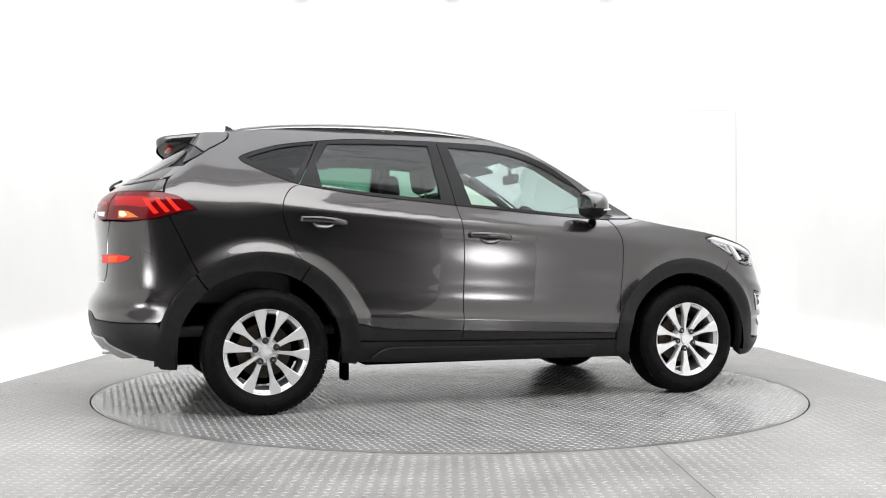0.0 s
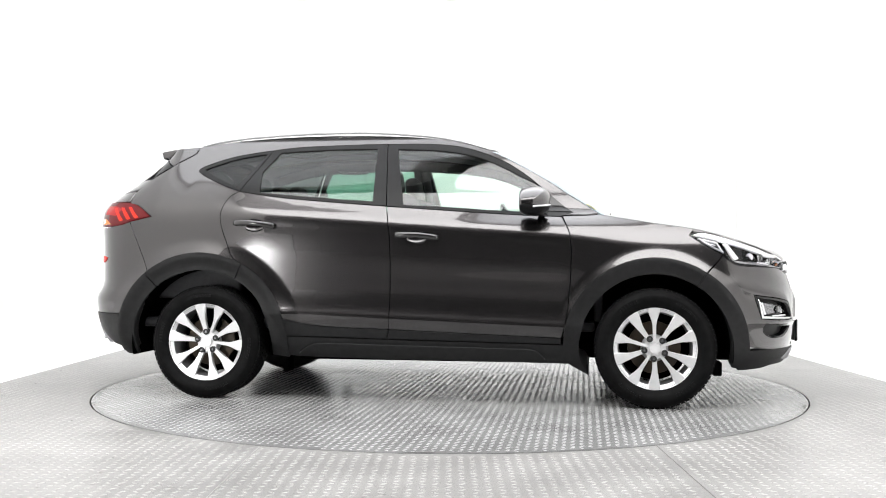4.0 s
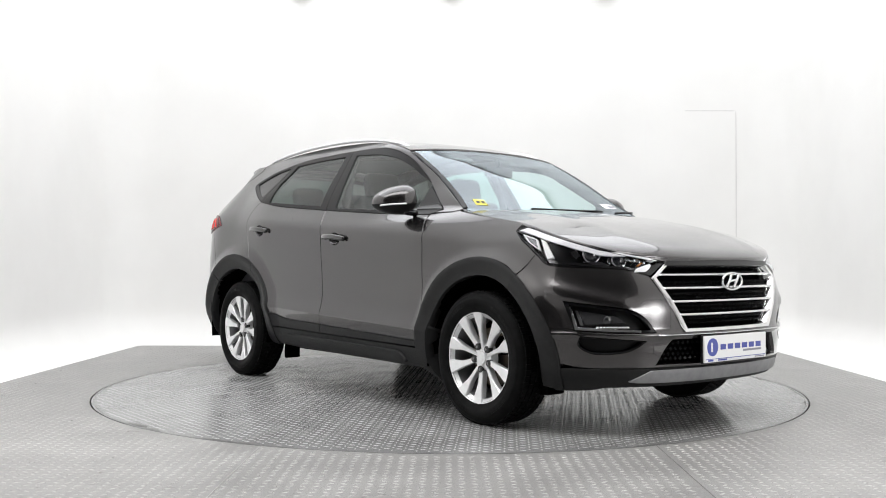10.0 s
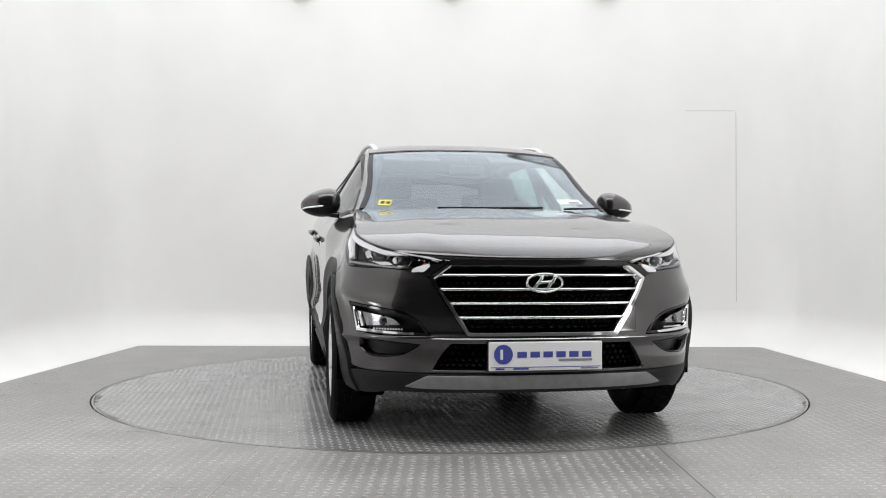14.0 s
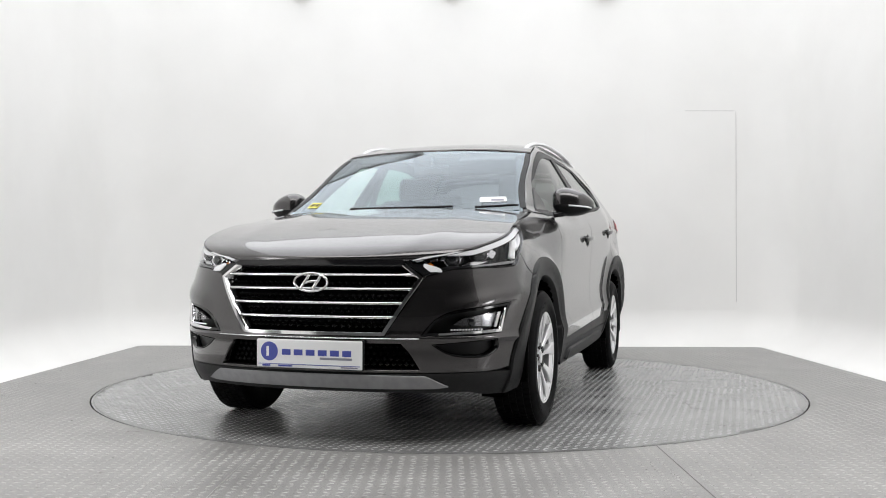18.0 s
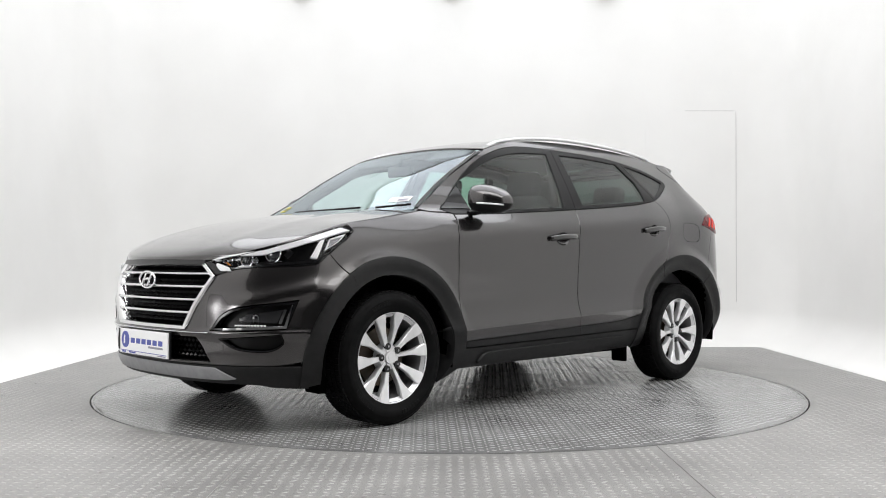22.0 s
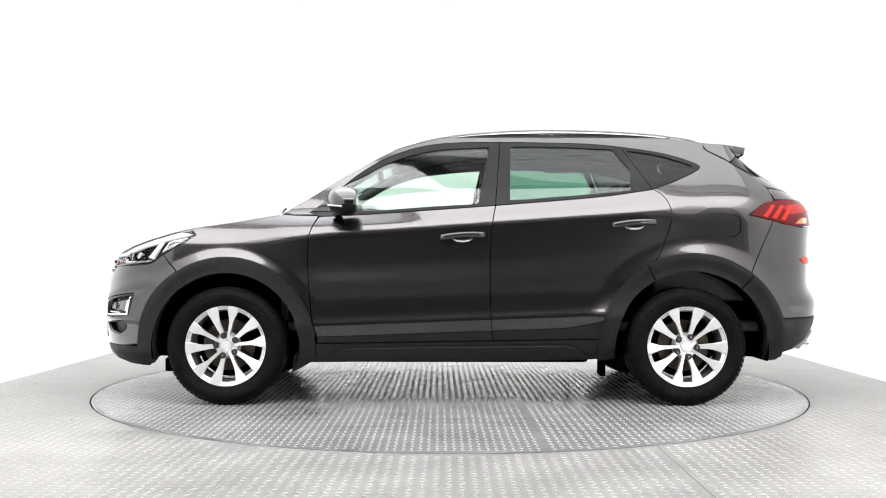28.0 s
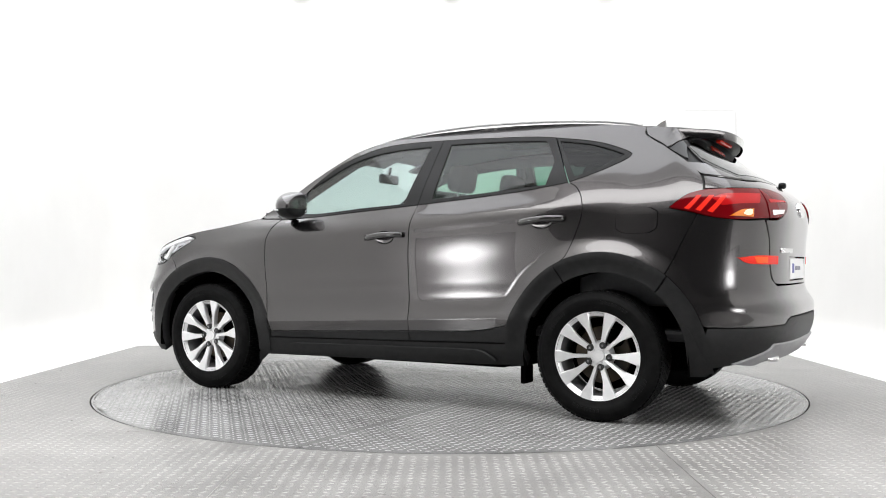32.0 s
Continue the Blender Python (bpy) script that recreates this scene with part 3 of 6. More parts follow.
def panel(outline, holes=(), lift=0.0, gap=0.003, depth=0.02, grid=0.03, fn=surf, out=1.0, relief=None, extra=None):
    """A pressed panel: the piece of a form inside an outline, less its holes, with its edges turned inwards.
    relief(a, z) raises the skin; extra adds points along a crease."""
    loops = [inset(outline, gap)] + [inset(h, -gap) for h in holes]
    pts = [p for l in loops for p in l]
    edges, k = [], 0
    for l in loops:
        edges += [(k + i, k + (i + 1) % len(l)) for i in range(len(l))]
        k += len(l)
    arr = np.array(loops[0])
    lo, hi = arr.min(0), arr.max(0)
    gx, gz = np.meshgrid(np.arange(lo[0] + grid / 2, hi[0], grid), np.arange(lo[1] + grid / 2, hi[1], grid))
    cand = np.stack([gx.ravel(), gz.ravel()], -1)
    ok = inside(loops[0], cand)
    for h in loops[1:]:
        ok &= ~inside(h, cand)
    rim = np.array(pts)
    cand = cand[ok]
    if extra is not None:
        ex = np.array(extra)
        eok = inside(loops[0], ex)
        for h in loops[1:]:
            eok &= ~inside(h, ex)
        ex = ex[eok]
        far = np.array([((ex - c) ** 2).sum(1).min() > 0.0055 ** 2 for c in cand])
        cand = np.concatenate([cand[far], ex])
    if len(cand):
        d2 = np.full(len(cand), 9.0)
        for c in range(0, len(rim), 400):
            d2 = np.minimum(d2, ((cand[:, None] - rim[None, c:c + 400]) ** 2).sum(-1).min(1))
        cand = cand[d2 > (min(grid, 0.019) * 0.35) ** 2]
    v2 = [Vector(p) for p in pts] + [Vector(p) for p in cand]
    vo, eo, fo, ov, oe, of = delaunay_2d_cdt(v2, edges, [], 0, 1e-7)
    P = np.array([(v.x, v.y) for v in vo])
    tri = [tuple(f) for f in fo]
    cen = np.array([P[list(f)].mean(0) for f in tri])
    keep = inside(loops[0], cen)
    for h in loops[1:]:
        keep &= ~inside(h, cen)
    tri = [f for f, o in zip(tri, keep) if o]
    rise = np.full(len(P), lift)

    def form(a, z):
        p = fn(a, z)
        if relief:
            p = p + normals_of(fn, a, z) * (relief(a, z) * out)[..., None]
        return p
    pos, nor = form(P[:, 0], P[:, 1]), normals_of(form, P[:, 0], P[:, 1]) * out
    pos = pos + nor * rise[:, None]
    verts, faces, norms = list(pos), [], list(nor)
    ta = np.array(tri)
    g = np.cross(pos[ta[:, 1]] - pos[ta[:, 0]], pos[ta[:, 2]] - pos[ta[:, 0]])
    flip = (g * nor[ta[:, 0]]).sum() < 0
    faces = [f[::-1] if flip else f for f in tri]
    # rim: directed boundary edges, turned inwards
    seen = {}
    for f in faces:
        for i in range(3):
            seen[(f[i], f[(i + 1) % 3])] = True
    bound = [(i, j) for (i, j) in seen if (j, i) not in seen]
    top, low = {}, {}
    for i, j in bound:
        for q in (i, j):
            if q not in top:
                top[q] = len(verts)
                verts.append(pos[q]); norms.append(None)
                low[q] = len(verts)
                verts.append(pos[q] - nor[q] * depth); norms.append(None)
    acc = {}
    for i, j in bound:
        e = pos[j] - pos[i]
        s = np.cross(e, nor[i])
        s /= max(np.linalg.norm(s), 1e-9)
        for q in (i, j):
            acc[q] = acc.get(q, 0) + s
        faces.append((top[j], top[i], low[i], low[j]))
    for q, s in acc.items():
        s = s / max(np.linalg.norm(s), 1e-9)
        norms[top[q]] = s * 0.75 + nor[q] * 0.66
        norms[low[q]] = s
    return np.array(verts), faces, np.array([n / max(np.linalg.norm(n), 1e-9) for n in norms])


def build(name, data, mat, mirror=False):
    v, f, n = data
    if mirror:
        v, n, f = v * [1, -1, 1], n * [1, -1, 1], [q[::-1] for q in f]
    me = mesh_from(name, v, f, mat, True)
    me.normals_split_custom_set_from_vertices([tuple(q) for q in n])
    return me


car = tagged(new("family_car"), "dark grey metallic five-door family car with black wheel arches", "car")


def pair(name, data, mat, parent=None, label=""):
    """A part on the left side of the car and its mirror image on the right."""
    ps = parent if isinstance(parent, (tuple, list)) else (parent or car, parent or car)
    return [part(name, build(name, data, mat, m), mat, ps[i], label) for i, m in enumerate((False, True))]


def single(name, data, mat, parent=None, label=""):
    return part(name, build(name, data, mat), mat, parent or car, label)


S = side
# shared lines of the side
DLO_TOP_B = S(-0.268, 1.562)
# -- doors --
B_GAP = [S(-0.226, 1.160), S(-0.205, 1.05), S(-0.197, 0.97), S(-0.192, 0.80), S(-0.196, 0.58), S(-0.200, 0.484), S(-0.212, 0.376)]
F_EDGE = [S(0.807, 0.360), S(0.838, 0.514), S(0.858, 0.709), S(0.864, 0.904), S(0.852, 1.002), S(0.808, 1.095)]
clad_f = [S(0.808, 0.394), S(0.351, 0.410), S(-0.199, 0.431)]
clad_r = [S(-0.199, 0.431), S(-0.625, 0.448), S(-0.800, 0.457)]
R_EDGE = [S(-1.120, 0.775), S(-1.165, 0.86), S(-1.205, 0.95), S(-1.238, 1.04), S(-1.250, 1.11), S(-1.234, 1.18), S(-1.195, 1.235), S(-1.150, 1.258)]
belt_front = [S(0.52, 1.108), S(0.158, 1.132)]
belt_rear = [S(-0.637, 1.194), S(-0.90, 1.220)]

door_front = [sharp(clad_f[0])] + F_EDGE[1:-1] + [sharp(F_EDGE[-1])] + belt_front + [sharp(B_GAP[0])] + B_GAP[1:-1] + [sharp(clad_f[2]), clad_f[1]]
arch_r_door = arc(ARCH_R, HUB_Z, 0.545, 64, 16, 9)
door_rear = [sharp(B_GAP[0])] + belt_rear + [sharp(R_EDGE[-1])] + R_EDGE[-2:0:-1] + [sharp(arch_r_door[0])] + arch_r_door[1:-1] + [sharp(arch_r_door[-1]), clad_r[1], sharp(clad_r[0])] + B_GAP[-3:0:-1]
def cup_loop(x0, z0, x1, z1):
    """Outline of the finger recess behind a handle."""
    cx, cz = (x0 + x1) / 2, (z0 + z1) / 2 - 0.006
    return spline([S(cx + 0.062 * math.cos(q), cz + 0.037 * math.sin(q)) for q in np.linspace(0, 2 * math.pi, 17)[:-1]], gap=0.008)


CREASE = [S(x, 0.488 - 0.039 * max(-1.0, min(1.0, x)) + d) for x in np.arange(-1.0, 0.86, 0.014) for d in (-0.012, -0.004, 0.0, 0.004, 0.012)]
HANDLE_F, HANDLE_R = (0.095, 0.970, -0.160, 0.986), (-0.898, 1.042, -1.153, 1.062)
df = pair("front_door", panel(spline(door_front), [cup_loop(*HANDLE_F)], grid=0.016, extra=CREASE), M_PAINT, label="dark grey metallic front door")
dr = pair("rear_door", panel(spline(door_rear), [cup_loop(*HANDLE_R)], grid=0.014, extra=CREASE), M_PAINT, label="dark grey metallic rear door")
low_f = [sharp(S(0.807, 0.360)), sharp(clad_f[0]), clad_f[1], sharp(clad_f[2]), sharp(B_GAP[-1]), S(0.351, 0.367)]
low_r = [sharp(B_GAP[-1]), sharp(clad_r[0]), clad_r[1], sharp(arch_r_door[-1]), sharp(S(-0.835, 0.388)), S(-0.626, 0.384)]
pair("door_cladding", panel(spline(low_f), lift=0.005), M_CLAD, df, "black plastic strip along the door foot")
pair("door_cladding", panel(spline(low_r), lift=0.005), M_CLAD, dr, "black plastic strip along the door foot")

# -- windows --
top_f = [S(0.873, 1.121), S(0.815, 1.163), S(0.723, 1.243), S(0.598, 1.350), S(0.434, 1.452), S(0.23, 1.526), S(0.024, 1.556)]
top_r = [S(-0.529, 1.559), S(-0.805, 1.551), S(-1.008, 1.530)]
C_LINE = [S(-1.000, 1.531), S(-1.150, 1.258)]
tip = [S(-1.243, 1.493), S(-1.39, 1.446), S(-1.462, 1.408), S(-1.43, 1.374), S(-1.284, 1.306)]
frame_f = [sharp(top_f[0])] + top_f[1:] + [sharp(DLO_TOP_B), sharp(B_GAP[0])] + belt_front[::-1] + [sharp(S(0.80, 1.095))]
glass_f = [sharp(S(0.735, 1.135)), S(0.690, 1.268), S(0.564, 1.341), S(0.432, 1.410), S(0.298, 1.464), S(0.093, 1.506), sharp(S(-0.196, 1.524)), sharp(S(-0.123, 1.172)), S(0.159, 1.155), S(0.505, 1.132)]
frame_r = [sharp(DLO_TOP_B)] + top_r[:2] + [sharp(C_LINE[0]), sharp(C_LINE[1])] + belt_rear[::-1] + [sharp(B_GAP[0])]
glass_r = [sharp(S(-0.330, 1.528)), S(-0.64, 1.526), sharp(S(-0.945, 1.512)), sharp(S(-1.033, 1.385)), sharp(S(-1.018, 1.252)), S(-0.638, 1.218), sharp(S(-0.315, 1.194))]
frame_q = [sharp(C_LINE[0])] + tip + [sharp(C_LINE[1])]
glass_q = [sharp(S(-1.034, 1.506)), S(-1.209, 1.478), S(-1.335, 1.440), sharp(S(-1.418, 1.408)), S(-1.325, 1.354), sharp(S(-1.178, 1.291))]
for fr, gl, owner, mat, lab in ((frame_f, glass_f, df, M_GLASSF, "light green tinted front window glass"), (frame_r, glass_r, dr, M_GLASSR, "green tinted rear window glass"), (frame_q, glass_q, None, M_PRIVACY, "dark quarter window glass")):
    hole = spline(gl)
    pair("window_frame", panel(spline(fr), [hole], lift=0.001, depth=0.03, grid=0.025), M_TRIM, owner, "satin black window surround")
    for ob in pair("window_glass", panel(hole, lift=-0.006, gap=-0.004, depth=0.004, grid=0.05), mat, owner, lab):
        ob.visible_shadow = False

# -- body side: windscreen pillar, roof side and rear wing in one pressing --
roof_edge = [S(0.372, 1.512), S(0.22, 1.556), S(0.05, 1.592), S(-0.30, 1.617), S(-0.70, 1.623), S(-1.10, 1.609), S(-1.40, 1.580)]
hatch = [S(-1.505, 1.563), S(-1.512, 1.520), S(-1.560, 1.487), S(-1.648, 1.430), S(-1.745, 1.362), S(-1.83, 1.285)]
tail_top = [S(-1.862, 1.190), S(-1.80, 1.176), S(-1.755, 1.147)]
tail_tip = S(-1.700, 1.105)
tail_low = [S(-1.80, 1.083), S(-1.843, 1.075)]
split_r = [S(-1.843, 1.075), S(-1.772, 0.928)]
wing = [sharp(S(1.02, 1.120)), S(0.86, 1.222), S(0.66, 1.354)] + [sharp(roof_edge[0])] + roof_edge[1:] + [sharp(hatch[0])] + hatch[1:] + [sharp(tail_top[0])] + tail_top[1:] + [sharp(tail_tip), tail_low[0], sharp(tail_low[1]), split_r[1]]
arch_w = arc(ARCH_R, HUB_Z, 0.545, 127.5, 66, 9)
wing += [sharp(arch_w[0])] + arch_w[1:-1] + [sharp(arch_w[-1])] + R_EDGE[1:-1] + [sharp(R_EDGE[-1])] + tip[::-1] + top_r[::-1] + [DLO_TOP_B] + top_f[::-1][:-1] + [sharp(top_f[0]), sharp(S(0.83, 1.108)), sharp(S(0.96, 1.108))]
fuel = [S(-1.432, 1.05), S(-1.438, 1.098), S(-1.475, 1.112), S(-1.54, 1.113), S(-1.61, 1.108), S(-1.645, 1.09), S(-1.648, 1.045), S(-1.640, 1.00), S(-1.605, 0.982), S(-1.54, 0.978), S(-1.465, 0.982), S(-1.434, 1.002)]
fuel_loop = spline(fuel)
part("body_side", build("body_side", panel(spline(wing), [fuel_loop], gap=0.0018, grid=0.015), M_PAINT), M_PAINT, car, "dark grey roof side and rear wing")
part("body_side", build("body_side", panel(spline(wing), gap=0.0018, grid=0.015), M_PAINT, True), M_PAINT, car, "dark grey roof side and rear wing")
single("fuel_flap", panel(fuel_loop, gap=0.0008), M_PAINT, label="rounded square fuel filler flap")

# -- front wing --
hood_edge = [S(1.02, 1.110), S(1.20, 1.078), S(1.40, 1.046), S(1.56, 1.022)]
lamp_tip = S(1.530, 0.985)
lamp_back = [S(1.62, 0.925), S(1.707, 0.868)]
arch_f = arc(HUB_F, HUB_Z, 0.518, 57, 171, 14)
fender = [sharp(S(0.812, 1.100)), sharp(S(0.96, 1.104))] + [sharp(hood_edge[0])] + hood_edge[1:-1] + [sharp(hood_edge[-1]), sharp(lamp_tip), lamp_back[0], sharp(lamp_back[1]), sharp(arch_f[0])] + arch_f[1:-1] + [sharp(arch_f[-1])] + [sharp(S(0.816, 0.394))] + F_EDGE[1:-1]
pair("front_wing", panel(spline(fender), grid=0.015), M_PAINT, label="dark grey metallic front wing")

# -- black arches and sills --
def arch_strip(cx, r0, r1, a0, a1, n=24, rz=0.0):
    outer = arc(cx, HUB_Z, r1, a0, a1, n)
    inner = arc(cx, HUB_Z, r0, a1, a0, n)
    return [sharp(outer[0])] + outer[1:-1] + [sharp(outer[-1]), sharp(inner[0])] + inner[1:-1] + [sharp(inner[-1])]


pair("arch_cladding", panel(spline(arch_strip(HUB_F, 0.427, 0.518, 56.7, 188)), lift=0.013, depth=0.06, grid=0.02, gap=0.0012), M_CLAD, label="black plastic front wheel arch trim")
pair("arch_cladding", panel(spline(arch_strip(HUB_F, 0.427, 0.518, -12, 56.75)), lift=0.013, depth=0.06, grid=0.02, gap=0.0012), M_CLAD, label="black plastic bumper arch trim")
pair("arch_cladding", panel(spline(arch_strip(ARCH_R, 0.442, 0.547, 61.5, 129)), lift=0.010, depth=0.06, grid=0.02, gap=0.0012), M_CLAD, label="black plastic rear wheel arch trim")
pair("arch_cladding", panel(spline(arch_strip(ARCH_R, 0.442, 0.547, -8, 61)), lift=0.010, depth=0.06, grid=0.02, gap=0.0012), M_CLAD, dr, "black plastic arch trim on the rear door")
pair("arch_cladding", panel(spline(arch_strip(ARCH_R, 0.442, 0.547, 129.6, 186)), lift=0.010, depth=0.06, grid=0.02, gap=0.0012), M_CLAD, label="black plastic bumper arch trim")
sill = [sharp(S(0.815, 0.356)), S(0.351, 0.363), S(-0.212, 0.372), S(-0.626, 0.380), sharp(S(-0.838, 0.384)), sharp(S(-0.905, 0.280)), S(-0.775, 0.262), S(-0.465, 0.255), S(0.40, 0.250), sharp(S(0.90, 0.245))]
pair("sill", panel(spline(sill), lift=0.004, depth=0.12), M_CLAD, label="black plastic sill under the doors")
bulge = [sharp(S(0.72, 0.272)), S(0.655, 0.327), S(0.50, 0.335), S(-0.2, 0.345), S(-0.60, 0.350), S(-0.68, 0.338), sharp(S(-0.755, 0.290)), S(-0.40, 0.278), S(0.3, 0.272)]
pair("sill_step", panel(spline(bulge), lift=0.022, depth=0.03), M_CLAD, label="raised black sill moulding")

# ---- car: upper shells ----
F, R = front, rear


def flipped(pts):
    """Mirrors an outline about the nose's middle."""
    return [(-p[0], *p[1:]) for p in pts[::-1]]


def flipped_rear(pts):
    return [(2 * AMAX - p[0], *p[1:]) for p in pts[::-1]]


def shell(centre, edge, bow=2.1, bulge=None):
    """A form between a middle line (x, z) and an edge line (x, y, z): u runs along it, v across it from -1 to 1."""
    c, e = np.array(centre, float), np.array(edge, float)
    tc, te = np.linspace(0, 1, len(c)), np.linspace(0, 1, len(e))

    def fn(u, v):
        u, v = np.broadcast_arrays(np.asarray(u, float), np.asarray(v, float))
        w = np.clip(u, -0.01, 1.01)
        cx, cz = hermite(w, tc, c[:, 0]), hermite(w, tc, c[:, 1])
        ex, ey, ez = (hermite(w, te, e[:, k]) for k in range(3))
        k = np.abs(v) ** bow
        p = np.stack([cx + (ex - cx) * k, ey * v, cz + (ez - cz) * k], -1)
        if bulge is not None:
            p[..., 2] += bulge(w, v)
        return p
    return fn


def patch(fn, u0=0.0, u1=1.0, v0=-1.0, v1=1.0, nu=30, nv=36, lift=0.0, depth=0.015, out=1.0):
    """A panel cut from a shell, with its edges turned down."""
    loop = [(u, v0) for u in np.linspace(u0, u1, nu)[:-1]] + [(u1, v) for v in np.linspace(v0, v1, nv)[:-1]]
    loop += [(u, v1) for u in np.linspace(u1, u0, nu)[:-1]] + [(u0, v) for v in np.linspace(v1, v0, nv)[:-1]]
    us, vs = np.meshgrid(np.linspace(u0, u1, nu), np.linspace(v0, v1, nv), indexing="ij")
    pos = fn(us, vs)
    nor = normals_of(fn, us, vs, 1e-3)
    s = 1.0 if nor[nu // 2, nv // 2, 2] >= 0 else -1.0
    nor = nor * s
    pos = pos + nor * lift
    verts, norms = list(pos.reshape(-1, 3)), list(nor.reshape(-1, 3) * out)
    faces = [(i * nv + j, (i + 1) * nv + j, (i + 1) * nv + j + 1, i * nv + j + 1) for i in range(nu - 1) for j in range(nv - 1)]
    a, b, c = verts[faces[0][0]], verts[faces[0][1]], verts[faces[0][2]]
    if np.cross(b - a, c - b) @ norms[0] < 0:
        faces = [f[::-1] for f in faces]
    if depth:
        ring = [i * nv for i in range(nu)] + [(nu - 1) * nv + j for j in range(1, nv)] + [i * nv + nv - 1 for i in range(nu - 2, -1, -1)] + [j for j in range(nv - 2, 0, -1)]
        mid = pos.reshape(-1, 3).mean(0)
        base = len(verts)
        for q in ring:
            o = verts[q] - mid
            o = o - norms[q] * (o @ norms[q])
            o /= max(np.linalg.norm(o), 1e-9)
            verts += [verts[q], verts[q] - norms[q] * depth]
            norms += [o * 0.7 + norms[q] * 0.7, o]
        n = len(ring)
        f0 = [(base + 2 * i, base + 2 * i + 1, base + 2 * ((i + 1) % n) + 1, base + 2 * ((i + 1) % n)) for i in range(n)]
        a, b, c = (verts[k] for k in f0[0][:3])
        if np.cross(b - a, c - b) @ norms[base] < 0:
            f0 = [f[::-1] for f in f0]
        faces += f0
    return np.array(verts), faces, np.array([q / max(np.linalg.norm(q), 1e-9) for q in norms])


def edge_line(pts, inner=0.003):
    return [(x, skin_y(x, z) - inner, z) for x, z in pts]


hood_c = [(2.178, 0.834), (2.172, 0.858), (2.105, 0.903), (1.95, 0.966), (1.70, 1.036), (1.45, 1.084), (1.16, 1.128)]
hood_e = edge_line([(2.118, 0.838), (2.04, 0.872), (1.93, 0.914), (1.78, 0.963), (1.57, 1.021), (1.32, 1.060), (1.05, 1.106)])
hood_fn = shell(hood_c, hood_e, 2.4, lambda u, v: 0.004 * step(0.15, 0.45, u) * (1 - step(0.85, 1.0, u)) * (np.exp(-((np.abs(v) - 0.60) / 0.10) ** 2) - 0.3 * np.exp(-(v / 0.3) ** 2)))
single("bonnet", patch(hood_fn, nu=46, nv=60, v0=-0.996, v1=0.996, depth=0.03), M_PAINT, label="dark grey metallic bonnet with raised flanks")

ws_c = [(1.135, 1.098), (0.975, 1.205), (0.785, 1.333), (0.585, 1.446), (0.400, 1.540)]
ws_e = edge_line([(1.045, 1.106), (0.872, 1.216), (0.70, 1.328), (0.53, 1.428), (0.378, 1.509)], 0.004)
ws_fn = shell(ws_c, ws_e, 2.2)
wind = single("windscreen", patch(ws_fn, nu=24, nv=40, u0=0.02, u1=0.985, v0=-0.958, v1=0.958, lift=-0.002, depth=0.004), M_GLASS, label="clear laminated windscreen glass")
wind.visible_shadow = False
for u0, u1, v0, v1 in ((0.0, 0.06, -0.99, 0.99), (0.955, 0.99, -0.99, 0.99), (0.06, 0.955, -0.99, -0.945), (0.06, 0.955, 0.945, 0.99)):
    single("windscreen_border", patch(ws_fn, u0, u1, v0, v1, nu=18, nv=30 if v1 - v0 > 1 else 4, lift=-0.006 if v1 - v0 > 1 else 0.0, depth=0), M_GLOSS if v1 - v0 > 1 else M_TRIM, wind, "black glass border")
# cowl under the wipers
cowl_fn = shell([(1.19, 1.088), (1.125, 1.096)], [(1.08, skin_y(1.08, 1.09) - 0.02, 1.085), (1.03, skin_y(1.03, 1.10) - 0.02, 1.10)], 2.2)
single("cowl", patch(cowl_fn, nu=3, nv=30, depth=0.03), M_TRIM, label="black plastic cowl below the windscreen")

roof_c = [(0.398, 1.545), (0.20, 1.597), (-0.10, 1.636), (-0.45, 1.652), (-0.80, 1.652), (-1.15, 1.636), (-1.52, 1.603)]
roof_e = [(x, float(half_width(x, z)) - 0.002, z) for x, z in ((0.372, 1.515), (0.20, 1.564), (-0.10, 1.606), (-0.45, 1.623), (-0.80, 1.624), (-1.15, 1.607), (-1.500, 1.568))]
roof_fn = shell(roof_c, roof_e, 2.6)
single("roof", patch(roof_fn, nu=40, nv=40, u0=0.006, u1=0.995, v0=-0.995, v1=0.995), M_PAINT, label="dark grey metallic roof panel")
single("headliner", patch(roof_fn, nu=20, nv=20, v0=-0.98, v1=0.98, lift=-0.035, depth=0), M_LINER, label="pale grey headlining")


def tube(path, rx, rz=None, n=10, cap=True, up=(0, 0, 1)):
    """A bar swept along a path."""
    rz = rz or rx
    P = np.array(path, float)
    T = np.gradient(P, axis=0)
    T /= np.linalg.norm(T, axis=1)[:, None]
    verts, faces, m = [], [], len(P)
    for p, t in zip(P, T):
        s = np.cross(t, up)
        s /= np.linalg.norm(s)
        w = np.cross(s, t)
        for k in range(n):
            a = 2 * math.pi * k / n
            verts.append(p + s * rx * math.cos(a) + w * rz * math.sin(a))
    for i in range(m - 1):
        for k in range(n):
            faces.append((i * n + k, i * n + (k + 1) % n, (i + 1) * n + (k + 1) % n, (i + 1) * n + k))
    if cap:
        faces += [tuple(range(n))[::-1], tuple(range((m - 1) * n, m * n))]
    return verts, faces


def tube_part(name, path, rx, mat, parent=None, label="", rz=None, n=10, up=(0, 0, 1)):
    return part(name, mesh_from(name, *tube(path, rx, rz, n, True, up), mat, True), mat, parent or car, label)


def smooth_path(pts, n=24):
    p = np.array(pts, float)
    t = np.linspace(0, 1, len(p))
    q = np.linspace(0, 1, n)
    return [tuple(hermite(s, t, p[:, k]) for k in range(p.shape[1])) for s in q]


